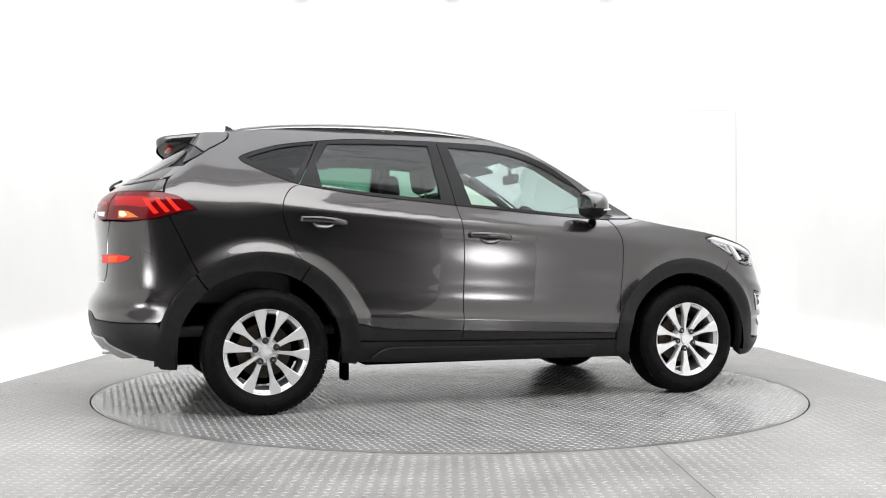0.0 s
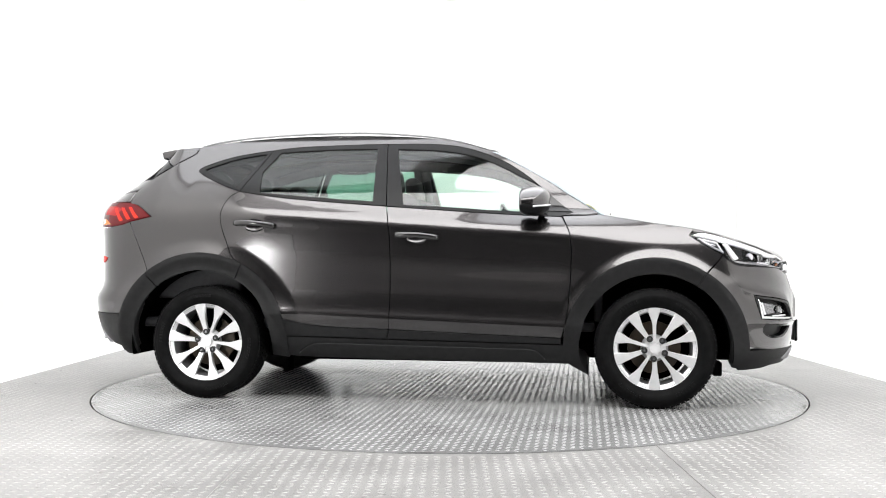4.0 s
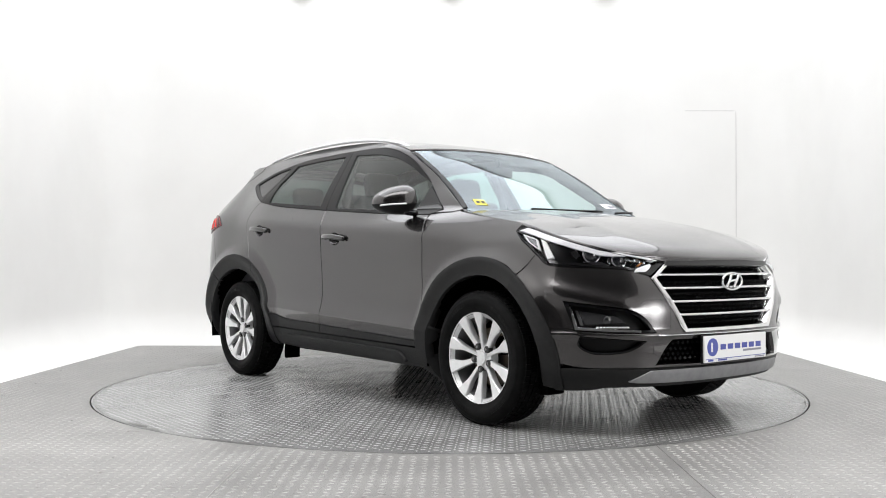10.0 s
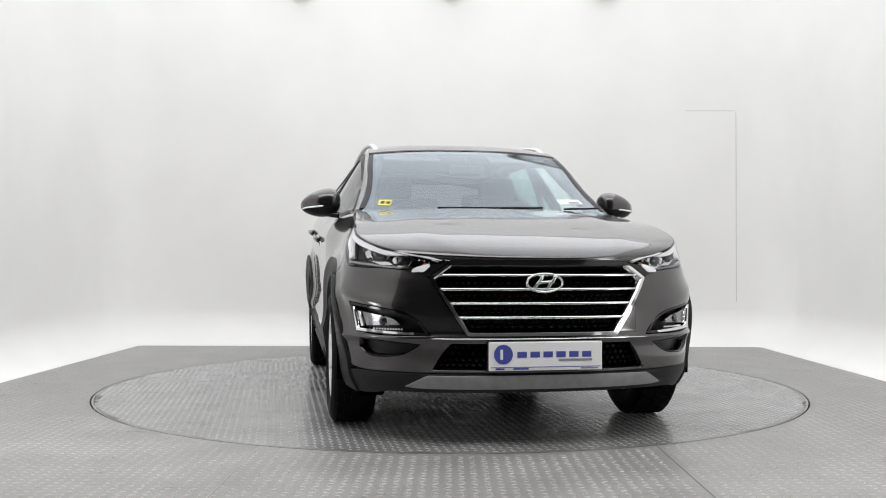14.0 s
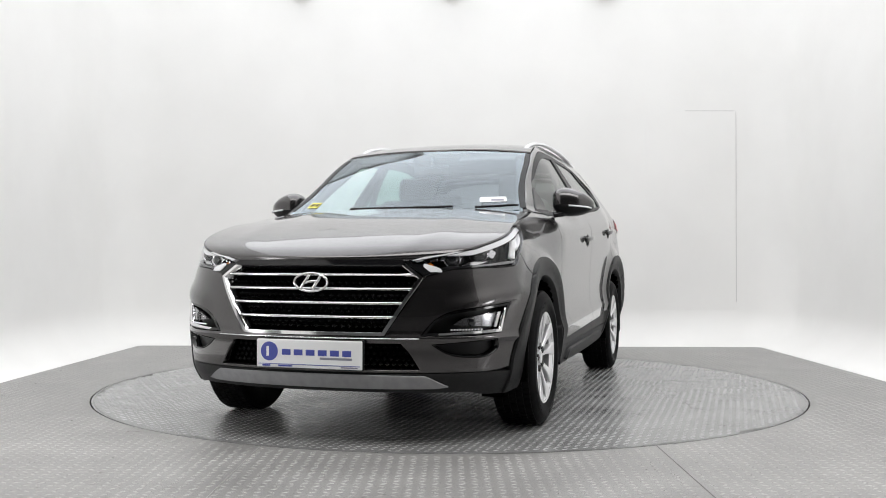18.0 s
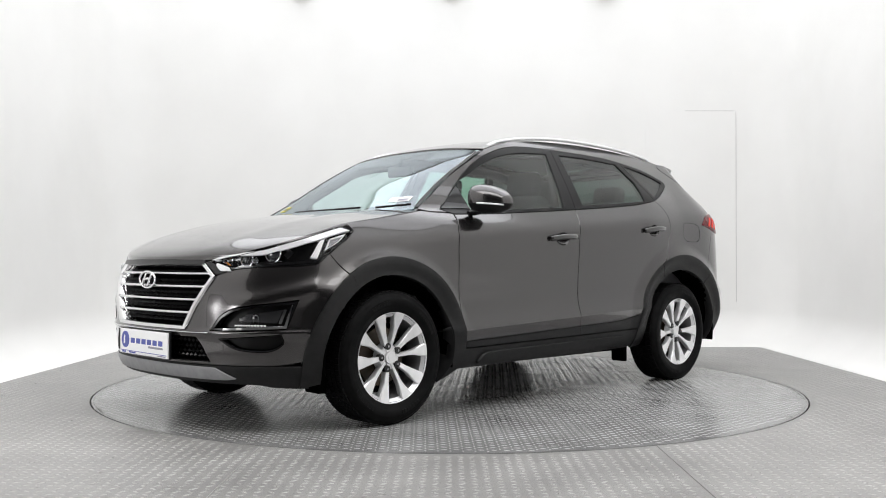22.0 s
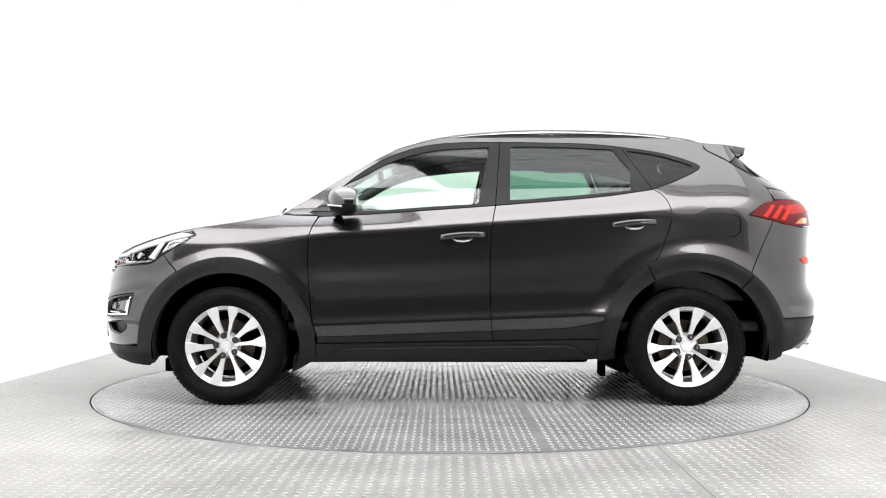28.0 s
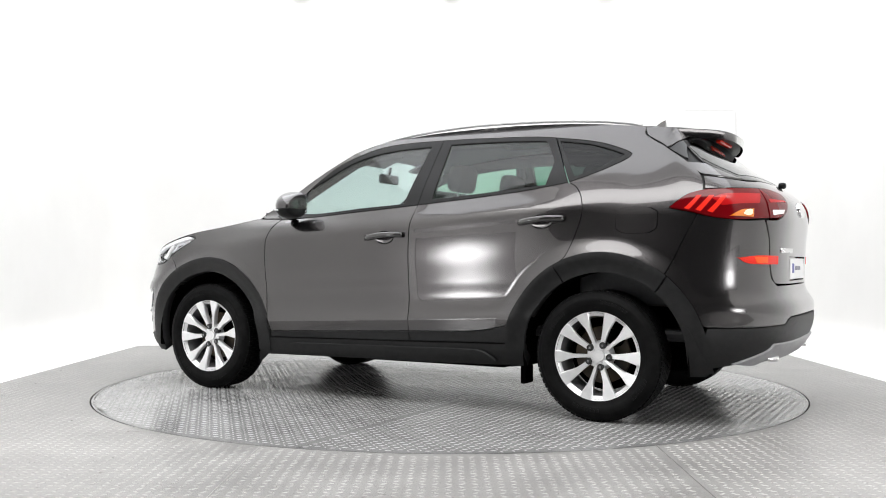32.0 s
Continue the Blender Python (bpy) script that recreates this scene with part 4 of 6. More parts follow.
for sg in (1, -1):
    rail = smooth_path([(0.275, sg * 0.553, 1.546), (0.17, sg * 0.556, 1.580), (-0.05, sg * 0.555, 1.617), (-0.43, sg * 0.553, 1.644), (-0.85, sg * 0.553, 1.641), (-1.19, sg * 0.552, 1.622), (-1.40, sg * 0.55, 1.596), (-1.47, sg * 0.55, 1.578)], 40)
    tube_part("roof_rail", rail, 0.016, M_SATIN, label="satin silver roof rail", rz=0.011)

fin = bmesh.new()
prof = [(-1.33, 1.612), (-1.375, 1.634), (-1.425, 1.668), (-1.452, 1.680), (-1.46, 1.612)]
vs = [[fin.verts.new((x, s * (0.016 if k in (0, 4) else 0.006), z)) for k, (x, z) in enumerate(prof)] for s in (1, -1)]
fin.faces.new(vs[0]); fin.faces.new(vs[1][::-1])
for k in range(len(prof)):
    fin.faces.new((vs[0][k], vs[1][k], vs[1][(k + 1) % 5], vs[0][(k + 1) % 5]))
bmesh.ops.recalc_face_normals(fin, faces=fin.faces[:])
part("antenna", fin, M_PAINT, car, "small grey fin aerial")

# ---- car: nose ----
lamp_top = [S(2.095, 0.846), S(2.035, 0.870), S(1.925, 0.912), S(1.775, 0.961), S(1.60, 1.008)]
lamp_low = [S(1.791, 0.814), F(0.68, 0.800), F(0.547, 0.786)]
lamp = [sharp(F(0.405, 0.832))] + lamp_top + [lamp_tip, lamp_back[0], lamp_back[1], lamp_low[0], lamp_low[1], sharp(lamp_low[2]), F(0.47, 0.812)]
G_TOP, G_MID, G_BOT = F(0.396, 0.836), F(0.503, 0.757), F(0.345, 0.502)
bumper_top = [sharp(G_MID), sharp(lamp_low[2]), lamp_low[1], lamp_low[0], sharp(lamp_back[1])]
arch_b = arc(HUB_F, HUB_Z, 0.518, 56.6, 2, 10)
bumper_l = [sharp(F(0.0, 0.498))] + [sharp(G_BOT)] + bumper_top + [sharp(arch_b[0])] + arch_b[1:-1] + [sharp(arch_b[-1]), S(1.95, 0.338), F(0.65, 0.336), sharp(F(0.50, 0.336)), sharp(F(0.0, 0.336))]
bumper = bumper_l[1:-1] + flipped(bumper_l[1:-1])
fog = [sharp(F(0.500, 0.500)), F(0.560, 0.572), F(0.64, 0.612), sharp(S(1.875, 0.648)), sharp(S(1.925, 0.512)), F(0.70, 0.500)]
vent = [sharp(F(0.545, 0.462)), sharp(S(1.945, 0.486)), S(1.935, 0.440), F(0.755, 0.404), F(0.66, 0.406), F(0.60, 0.425)]
intake_h = [sharp(F(0.0, 0.468)), sharp(F(0.415, 0.466)), F(0.455, 0.42), sharp(F(0.495, 0.348)), sharp(F(0.0, 0.346))]
intake = spline(intake_h[1:-1] + flipped(intake_h[1:-1]))
fog_loop, vent_loop = spline(fog, gap=0.015), spline(vent, gap=0.015)
neg = lambda l: [(-a, z) for a, z in l]


def nose_relief(a, z):
    """The fold that runs out from the grille's corner and the lip over the lower intake."""
    b = np.abs(a)
    zf = 0.60 + 0.10 * np.clip((b - 0.45) / 0.5, -0.3, 1)
    fold = 0.014 * np.exp(-((z - zf) / 0.045) ** 2) * step(0.42, 0.56, b) * (1 - step(0.95, 1.12, b))
    lip = 0.012 * np.exp(-((z - 0.487) / 0.016) ** 2) * (1 - step(0.9, 1.05, b))
    return fold + lip


front_bumper = single("front_bumper", panel(spline(bumper), [intake, fog_loop, vent_loop, neg(fog_loop), neg(vent_loop)], gap=0.0015, grid=0.022, depth=0.035, relief=nose_relief), M_PAINT, label="dark grey front bumper with lamp recesses")
line = [F(y, 0.489) for y in np.linspace(-0.50, 0.50, 41)]
tube_part("chrome_strip", [tuple(surf(a, z) + np.array([0.012, 0, 0])) for a, z in line], 0.006, M_CHROME, front_bumper, "thin chrome strip", rz=0.003)

# lower black bumper and its silver plate
low_l = [sharp(S(1.845, 0.332)), sharp(S(1.790, 0.218))]
lower = [sharp(F(0.0, 0.334)), F(0.60, 0.333), S(1.95, 0.335)] + low_l + [S(1.93, 0.226), F(0.66, 0.240), sharp(F(0.0, 0.243))]
lower_full = lower[1:-1] + flipped(lower[1:-1])
single("lower_bumper", panel(spline(lower_full), lift=0.002, depth=0.06), M_CLAD, front_bumper, "black plastic lower bumper")
skid = [F(0.515, 0.326), sharp(F(0.605, 0.274)), F(0.56, 0.266), F(0.3, 0.264)]
skid_full = [sharp(skid[0])] + skid[1:] + flipped(skid[1:]) + [sharp((-skid[0][0], skid[0][1])), F(-0.2, 0.329), F(0.2, 0.329)]
single("skid_plate", panel(spline(skid_full), lift=0.007, depth=0.03, relief=lambda a, z: 0.006 * (1 - step(0.23, 0.33, z))), M_SKID, front_bumper, "silver grey plastic skid plate")
# intake back and its slats
single("intake_back", panel(inset(intake, -0.01), lift=-0.07, depth=0.01, grid=0.05), M_UNDER, front_bumper, "black lower intake")
studs_v, studs_f = [], []


def stud(a, z, wide, high, lift, back):
    """One raised lozenge of a grille's mesh."""
    p = surf(np.array([a - wide, a, a + wide, a]), np.array([z, z + high, z, z - high]))
    c = surf(np.array([a]), np.array([z]))[0]
    n = normals_of(surf, np.array([a]), np.array([z]))[0]
    k = len(studs_v)
    studs_v.extend(list(p - n * back) + [c - n * (back - lift)])
    for i in range(4):
        studs_f.append((k + i, k + (i + 1) % 4, k + 4))


for row in range(4):
    for i in range(-18, 19):
        a = (i + 0.5 * (row % 2)) * 0.027
        z = 0.362 + row * 0.027
        if inside(intake, np.array([[a, z]]))[0]:
            stud(a, z, 0.011, 0.011, 0.012, 0.055)
tagged(part("intake_mesh", mesh_from("intake_mesh", studs_v, [f[::-1] for f in studs_f], M_MESH), M_MESH, front_bumper, "black mesh of the lower intake"), kind="stuff")

# grille
grille_half = [sharp(G_TOP), sharp(G_MID), F(0.43, 0.635), sharp(G_BOT)]
grille_loop = spline(grille_half + [(-p[0], *p[1:]) for p in grille_half[::-1]])
grille = single("grille", panel(grille_loop, [inset(grille_loop, 0.014)], lift=0.012, gap=0.0, depth=0.07, grid=0.02), M_CHROME, label="chrome framed radiator grille with black mesh")
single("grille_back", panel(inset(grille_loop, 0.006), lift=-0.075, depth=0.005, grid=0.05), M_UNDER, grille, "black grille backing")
top_bar = [sharp(F(-0.41, 0.838)), sharp(F(0.41, 0.838)), sharp(F(0.43, 0.808)), sharp(F(-0.43, 0.808))]
single("grille_header", panel(spline(top_bar), lift=0.0155, depth=0.06), M_GLOSS, grille, "gloss black grille header")


def grille_half_width(z):
    return float(np.interp(z, [0.502, 0.757, 0.836], [0.345, 0.503, 0.396])) - 0.012


for z in (0.771, 0.708, 0.645, 0.583):
    w = grille_half_width(z)
    path = []
    for y in np.linspace(-w, w, 45):
        q = np.array(F(y, z))
        path.append(tuple(surf(q[:1], q[1:])[0] + np.array([-0.008, 0, 0])))
    tube_part("grille_bar", path, 0.012, M_CHROME, grille, "chrome grille bar", rz=0.0075, n=12)
studs_v, studs_f = [], []
for row, z in enumerate((0.797, 0.749, 0.730, 0.687, 0.667, 0.624, 0.604, 0.560, 0.540, 0.520)):
    for i in range(-22, 23):
        a = (i + 0.5 * (row % 2)) * 0.0245
        if inside(inset(grille_loop, 0.024), np.array([[a, z]]))[0]:
            stud(a, z, 0.0118, 0.0105, 0.026, 0.052)
tagged(part("grille_mesh", mesh_from("grille_mesh", studs_v, [f[::-1] for f in studs_f], M_MESH), M_MESH, grille, "black faceted grille mesh"), kind="stuff")
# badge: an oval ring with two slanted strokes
badge_x = 2.222
tube_part("badge", [(badge_x, 0.082 * math.cos(t), 0.737 + 0.041 * math.sin(t)) for t in np.linspace(0, 2 * math.pi, 49)], 0.0055, M_CHROME, grille, "oval chrome badge", up=(1, 0, 0.01))
for y0, lean in ((-0.030, 1), (0.030, 1)):
    tube_part("badge_stroke", smooth_path([(badge_x + 0.002, y0 - 0.022 * lean, 0.737 - 0.032), (badge_x + 0.004, y0 - 0.004 * lean, 0.737 - 0.004), (badge_x + 0.004, y0 + 0.006 * lean, 0.737 + 0.006), (badge_x + 0.002, y0 + 0.022 * lean, 0.737 + 0.033)], 12), 0.0075, M_CHROME, grille, rz=0.005, up=(1, 0, 0.01))
tube_part("badge_stroke", smooth_path([(badge_x + 0.003, -0.034, 0.733), (badge_x + 0.004, 0, 0.741), (badge_x + 0.003, 0.034, 0.742)], 8), 0.006, M_CHROME, grille, rz=0.005, up=(1, 0, 0.01))

# headlamps
M_LENS2 = material("lamp_reflector", (0.72, 0.72, 0.74), 0.10, 1.0)
M_BOWL = material("black_lamp_bowl", (0.010, 0.010, 0.011), 0.22, 0.0, Specular_IOR_Level=0.3)
lamp_loop = spline(lamp, gap=0.015)
lamps = pair("headlamp", panel(lamp_loop, [inset(lamp_loop, 0.008)], lift=-0.002, depth=0.05, grid=0.02), M_GLOSS, label="swept-back headlamp with clear cover and projector")
pair("lamp_bowl", panel(inset(lamp_loop, 0.004), lift=-0.060, depth=0.004, grid=0.025), M_BOWL, lamps, "dark lamp housing")
for ob in pair("lamp_cover", panel(inset(lamp_loop, 0.003), lift=0.001, depth=0.002, grid=0.025), M_COVER, lamps, "clear lamp cover"):
    ob.visible_shadow = False
outer = [sharp(S(1.575, 0.976)), sharp(S(1.685, 0.948)), sharp(S(1.722, 0.886)), S(1.64, 0.925)]
outer_loop = spline(outer)
pair("side_reflector", panel(outer_loop, [inset(outer_loop, 0.009)], lift=-0.008, depth=0.02, grid=0.01), M_LAMPW, lamps, "silver edge of the outer lamp reflector")
pair("side_lens", panel(inset(outer_loop, 0.006), lift=-0.022, depth=0.01, grid=0.02), M_DARKCHROME, lamps, "smoked outer lamp reflector")
# bright strip along the lamp's upper edge
up_edge = [F(0.445, 0.838), F(0.56, 0.872), S(1.99, 0.882), S(1.925, 0.906), S(1.775, 0.955), S(1.60, 1.001)]
low_edge = [S(1.585, 0.982), S(1.775, 0.930), S(1.925, 0.882), S(1.99, 0.862), F(0.56, 0.856), F(0.47, 0.832)]
brow = [sharp(up_edge[0])] + up_edge[1:-1] + [sharp(up_edge[-1]), sharp(S(1.548, 0.988)), sharp(low_edge[0])] + low_edge[1:-1] + [sharp(low_edge[-1])]
pair("lamp_brow", panel(spline(brow, gap=0.015), lift=-0.003, depth=0.02, grid=0.012, gap=0.001), M_LAMPW, lamps, "silver lamp eyebrow")
ell = [sharp(S(1.712, 0.944)), sharp(S(1.742, 0.936)), sharp(S(1.806, 0.850)), sharp(S(1.772, 0.842))]
pair("daytime_lamp", panel(spline(ell), lift=-0.004, depth=0.02, grid=0.015), M_WHITE, lamps, "white upright daytime lamp")
foot = [sharp(S(1.772, 0.842)), sharp(S(1.800, 0.838)), F(0.70, 0.816), sharp(F(0.57, 0.801)), sharp(F(0.57, 0.793)), F(0.70, 0.807), sharp(S(1.79, 0.827))]
pair("lamp_foot", panel(spline(foot), lift=-0.004, depth=0.02, grid=0.012, gap=0), M_DARKCHROME, lamps, "dark chrome strip under the lenses")
# faceted silver pieces round the lenses
for pts in (((0.775, 0.905), (0.74, 0.925), (0.70, 0.915), (0.735, 0.890)), ((0.665, 0.872), (0.672, 0.905), (0.640, 0.895), (0.645, 0.865)), ((0.760, 0.838), (0.72, 0.823), (0.665, 0.822), (0.69, 0.836)), ((0.60, 0.872), (0.575, 0.862), (0.565, 0.838), (0.585, 0.845)), ((0.655, 0.818), (0.60, 0.806), (0.56, 0.806), (0.60, 0.818)), ((0.790, 0.880), (0.770, 0.895), (0.762, 0.865), (0.780, 0.850)), ((0.672, 0.842), (0.660, 0.858), (0.650, 0.835), (0.660, 0.826)), ((0.560, 0.856), (0.535, 0.846), (0.530, 0.836), (0.552, 0.842))):
    pair("lamp_facet", panel(spline([sharp(F(*p)) for p in pts]), lift=-0.026, depth=0.02, grid=0.02, gap=0), M_LENS2, lamps, "bright silver facet")
amber = [sharp(F(0.540, 0.823)), sharp(F(0.525, 0.832)), sharp(F(0.518, 0.830)), sharp(F(0.533, 0.820))]
pair("front_indicator", panel(spline(amber), lift=-0.022, depth=0.015, grid=0.02, gap=0), M_AMBER, lamps, "small amber indicator")
blade = [sharp(F(0.508, 0.762)), sharp(F(0.60, 0.792)), sharp(F(0.55, 0.808)), sharp(F(0.43, 0.826)), sharp(F(0.402, 0.835))]
pair("lamp_bridge", panel(spline(blade), lift=0.008, depth=0.03, grid=0.015), M_GLOSS, lamps, "gloss black bridge between lamp and grille")
# White-silver colour stands for the bright reflection of this chrome blade.
blade = [sharp(F(0.580, 0.782)), sharp(F(0.570, 0.798)), sharp(F(0.500, 0.819)), sharp(F(0.497, 0.807)), sharp(F(0.530, 0.780))]
pair("chrome_blade", panel(spline(blade), lift=0.0115, depth=0.012, grid=0.012, gap=0.001, relief=lambda a, z: 0.004 * step(0.785, 0.80, z)), M_LAMPW, lamps, "chrome blade under the lamp tip, its reflection painted pale")


def dome(at, n, r, squash=0.6, seg=20, rings=8):
    """A bulging lens that faces along n."""
    n = Vector(n).normalized()
    q = n.to_track_quat("Z", "Y").to_matrix()
    verts, faces = [], []
    for i in range(rings):
        b = (i / rings) * math.pi / 2
        for k in range(seg):
            t = 2 * math.pi * k / seg
            verts.append(Vector(at) + q @ Vector((r * math.cos(b) * math.cos(t), r * math.cos(b) * math.sin(t), r * squash * math.sin(b))))
    verts.append(Vector(at) + q @ Vector((0, 0, r * squash)))
    for i in range(rings - 1):
        for k in range(seg):
            faces.append((i * seg + k, i * seg + (k + 1) % seg, (i + 1) * seg + (k + 1) % seg, (i + 1) * seg + k))
    for k in range(seg):
        faces.append(((rings - 1) * seg + k, (rings - 1) * seg + (k + 1) % seg, rings * seg))
    return verts, faces


def ring(at, n, r, thick, seg=24):
    n = Vector(n).normalized()
    q = n.to_track_quat("Z", "Y").to_matrix()
    return [tuple(Vector(at) + q @ Vector((r * math.cos(t), r * math.sin(t), 0))) for t in np.linspace(0, 2 * math.pi, seg + 1)]


for i, sg in enumerate((1, -1)):
    for y, z, r in ((0.715, 0.872, 0.040), (0.615, 0.842, 0.032)):
        a, zz = F(y, z)
        p = surf(np.array([a]), np.array([zz]))[0] * [1, sg, 1]
        n = Vector((0.93, sg * 0.35, 0.05))
        at = p - np.array(n) * 0.036
        part("projector_lens", mesh_from("projector_lens", *dome(at, n, r), M_LENS, True), M_LENS, lamps[i], "glassy projector lens")
        tube_part("lens_ring", ring(at + np.array(n) * 0.004, n, r + 0.004, 0.005), 0.0038, M_LENS2, lamps[i], "silver lens ring", up=tuple(n))
    for k in range(3):
        a, zz = F(0.50 + 0.022 * k, 0.826 + 0.006 * k)
        p = surf(np.array([a]), np.array([zz]))[0] * [1, sg, 1]
        part("lamp_rib", box_bm((0.02, 0.007, 0.012), p - np.array([0.03, 0, 0]), 0.002), M_LENS2, lamps[i])

# fog lamps and vents
fogs = pair("fog_lamp", panel(fog_loop, [inset(fog_loop, 0.016)], lift=0.003, depth=0.05, grid=0.02), M_GLOSS, label="fog lamp in a gloss black bezel")
pair("fog_back", panel(inset(fog_loop, 0.008), lift=-0.055, depth=0.004, grid=0.025), M_TRIM, fogs, "black recess")
unit = [sharp(F(0.635, 0.545)), F(0.672, 0.578), sharp(S(1.935, 0.606)), sharp(S(1.962, 0.535))]
pair("fog_unit", panel(spline(unit), lift=-0.014, depth=0.03, grid=0.015), M_DARKCHROME, fogs, "smoked fog lamp unit")
for ob in pair("fog_cover", panel(inset(spline(unit), -0.006), lift=-0.006, depth=0.004, grid=0.03), M_COVER, fogs, "clear fog lamp cover"):
    ob.visible_shadow = False
strip = [sharp(F(0.575, 0.513)), sharp(S(1.935, 0.527)), sharp(S(1.908, 0.622)), sharp(S(1.903, 0.622)), sharp(S(1.926, 0.515)), sharp(F(0.575, 0.504))]
pair("fog_trim", panel(spline(strip), lift=0.006, depth=0.02, gap=0, grid=0.012), M_CHROME, fogs, "chrome fog lamp edge")
bar = [sharp(S(1.957, 0.536)), sharp(S(1.945, 0.536)), sharp(S(1.925, 0.604)), sharp(S(1.937, 0.604))]
pair("fog_light_bar", panel(spline(bar), lift=-0.004, depth=0.012, grid=0.012, gap=0), M_LENS2, fogs, "silver upright light bar")
for i, sg in enumerate((1, -1)):
    a, zz = F(0.70, 0.562)
    p = surf(np.array([a]), np.array([zz]))[0] * [1, sg, 1]
    part("fog_lens", mesh_from("fog_lens", *dome(p - np.array([0.018, 0, 0]), (0.9, sg * 0.4, 0), 0.021), M_LENS, True), M_LENS, fogs[i], "round glass lens")
    for y in np.linspace(0.625, 0.74, 11):
        a, zz = F(y, 0.527)
        p = surf(np.array([a]), np.array([zz]))[0] * [1, sg, 1]
        part("led", box_bm((0.01, 0.007, 0.007), p - np.array([0.008, 0, 0]), 0.001), M_LAMPW, fogs[i])
vents = pair("air_vent", panel(vent_loop, [inset(vent_loop, 0.008)], lift=0.002, depth=0.05, grid=0.02), M_GLOSS, label="gloss black corner air vent")
pair("vent_back", panel(inset(vent_loop, 0.004), lift=-0.04, depth=0.004, grid=0.03), M_TRIM, vents)

# number plate with plain bars
plate = part("number_plate", box_bm((0.010, 0.520, 0.128), (2.240, 0, 0.414), 0.004), M_WHITE, car, "white show plate with blue bars")
part("plate_holder", box_bm((0.012, 0.530, 0.136), (2.230, 0, 0.414), 0.004), M_TRIM, plate, "black plate holder")


def plate_mark(name, y, z, w, h, mat, x=2.2455):
    part(name, box_bm((0.002, w, h), (x, y, z), 0.0), mat, plate)


bm = bmesh.new()
bmesh.ops.create_cone(bm, cap_ends=True, segments=32, radius1=0.043, radius2=0.043, depth=0.002, matrix=Matrix.Translation((2.2455, -0.195, 0.423)) @ pose(0, 0, 0, 0, 90, 0))
part("blue_disc", bm, M_BLUE, plate, "blue round mark")
plate_mark("white_bar", -0.203, 0.423, 0.012, 0.044, M_WHITE, 2.247)
for k in range(6):
    plate_mark("blue_bar", -0.110 + 0.0595 * k, 0.421, 0.043, 0.026, M_BLUE)
plate_mark("grey_bar", 0.135, 0.396, 0.155, 0.010, M_GREYP)
plate_mark("blue_strip", 0.0, 0.366, 0.50, 0.003, M_BLUE)
plate_mark("small_bar", -0.21, 0.359, 0.04, 0.008, M_BLUE)
plate_mark("small_bar", -0.115, 0.359, 0.07, 0.007, M_BLUE)
plate_mark("small_bar", 0.2, 0.359, 0.08, 0.005, M_GREYP)

# ---- car: tail ----
lampA = [sharp(tail_tip), tail_top[2], tail_top[1], S(-1.862, 1.192), S(-1.96, 1.198), sharp(R(0.615, 1.203)), sharp(R(0.625, 1.052)), S(-2.04, 1.043), S(-1.93, 1.052), S(-1.82, 1.080)]
lampB = [sharp(R(0.608, 1.203)), R(0.50, 1.200), R(0.40, 1.182), R(0.375, 1.145), R(0.42, 1.095), R(0.52, 1.058), sharp(R(0.618, 1.052))]
la = spline(lampA, gap=0.012)
lb = spline(lampB, gap=0.012)
tails = pair("tail_lamp", panel(la, lift=0.008, depth=0.04, grid=0.02), M_RED, label="dark red wrap-around tail lamp")
pair("gate_lamp", panel(lb, lift=0.008, depth=0.04, grid=0.02), M_RED, label="dark red lamp on the tailgate")
for k in range(3):
    x0 = -1.775 - 0.055 * k
    claw = [sharp(S(x0, 1.098 - 0.008 * k)), sharp(S(x0 - 0.060, 1.165 - 0.002 * k)), sharp(S(x0 - 0.088, 1.165 - 0.002 * k)), sharp(S(x0 - 0.030, 1.088 - 0.008 * k))]
    pair("light_claw", panel(spline(claw), lift=0.0105, depth=0.004, grid=0.02), M_REDB, tails, "bright red light bar")
amb = [sharp(S(-1.985, 1.058)), S(-2.010, 1.078), sharp(S(-2.040, 1.096)), sharp(S(-2.085, 1.100)), sharp(S(-2.085, 1.054))]
pair("indicator", panel(spline(amb), lift=0.0105, depth=0.004, grid=0.02), M_AMBER, tails, "amber indicator lens")
# Pale panel over the amber lens: a painted hot spot of reflected light.
core = [S(-2.040, 1.074), S(-2.055, 1.094), S(-2.078, 1.096), S(-2.082, 1.072), S(-2.062, 1.060)]
pair("indicator_glint", panel(spline(core), lift=0.0120, depth=0.004, grid=0.02), M_GLINT, tails, "pale yellow glint painted on the indicator lens")
# Brighter red panels on both lenses: their glow is put into the colour.
upper = [sharp(S(-1.90, 1.150)), S(-1.96, 1.172), sharp(S(-2.10, 1.176)), sharp(S(-2.105, 1.122)), S(-2.03, 1.118), sharp(S(-1.955, 1.108))]
pair("tail_glow", panel(spline(upper), lift=0.0100, depth=0.004, grid=0.02), M_REDMID, tails, "brighter red panel, painted glow of the upper lens")
strip = [sharp(R(0.598, 1.150)), sharp(R(0.43, 1.152)), sharp(R(0.40, 1.138)), sharp(R(0.598, 1.128))]
pair("gate_glow", panel(spline(strip), lift=0.0100, depth=0.004, grid=0.02), M_REDMID, label="brighter red strip, painted glow of the tailgate lamp")
rev = [sharp(R(0.592, 1.098)), sharp(R(0.450, 1.104)), sharp(R(0.475, 1.078)), sharp(R(0.592, 1.066))]
pair("reversing_lamp", panel(spline(rev), lift=0.0105, depth=0.004, grid=0.02), M_WHITE, label="clear reversing lamp")
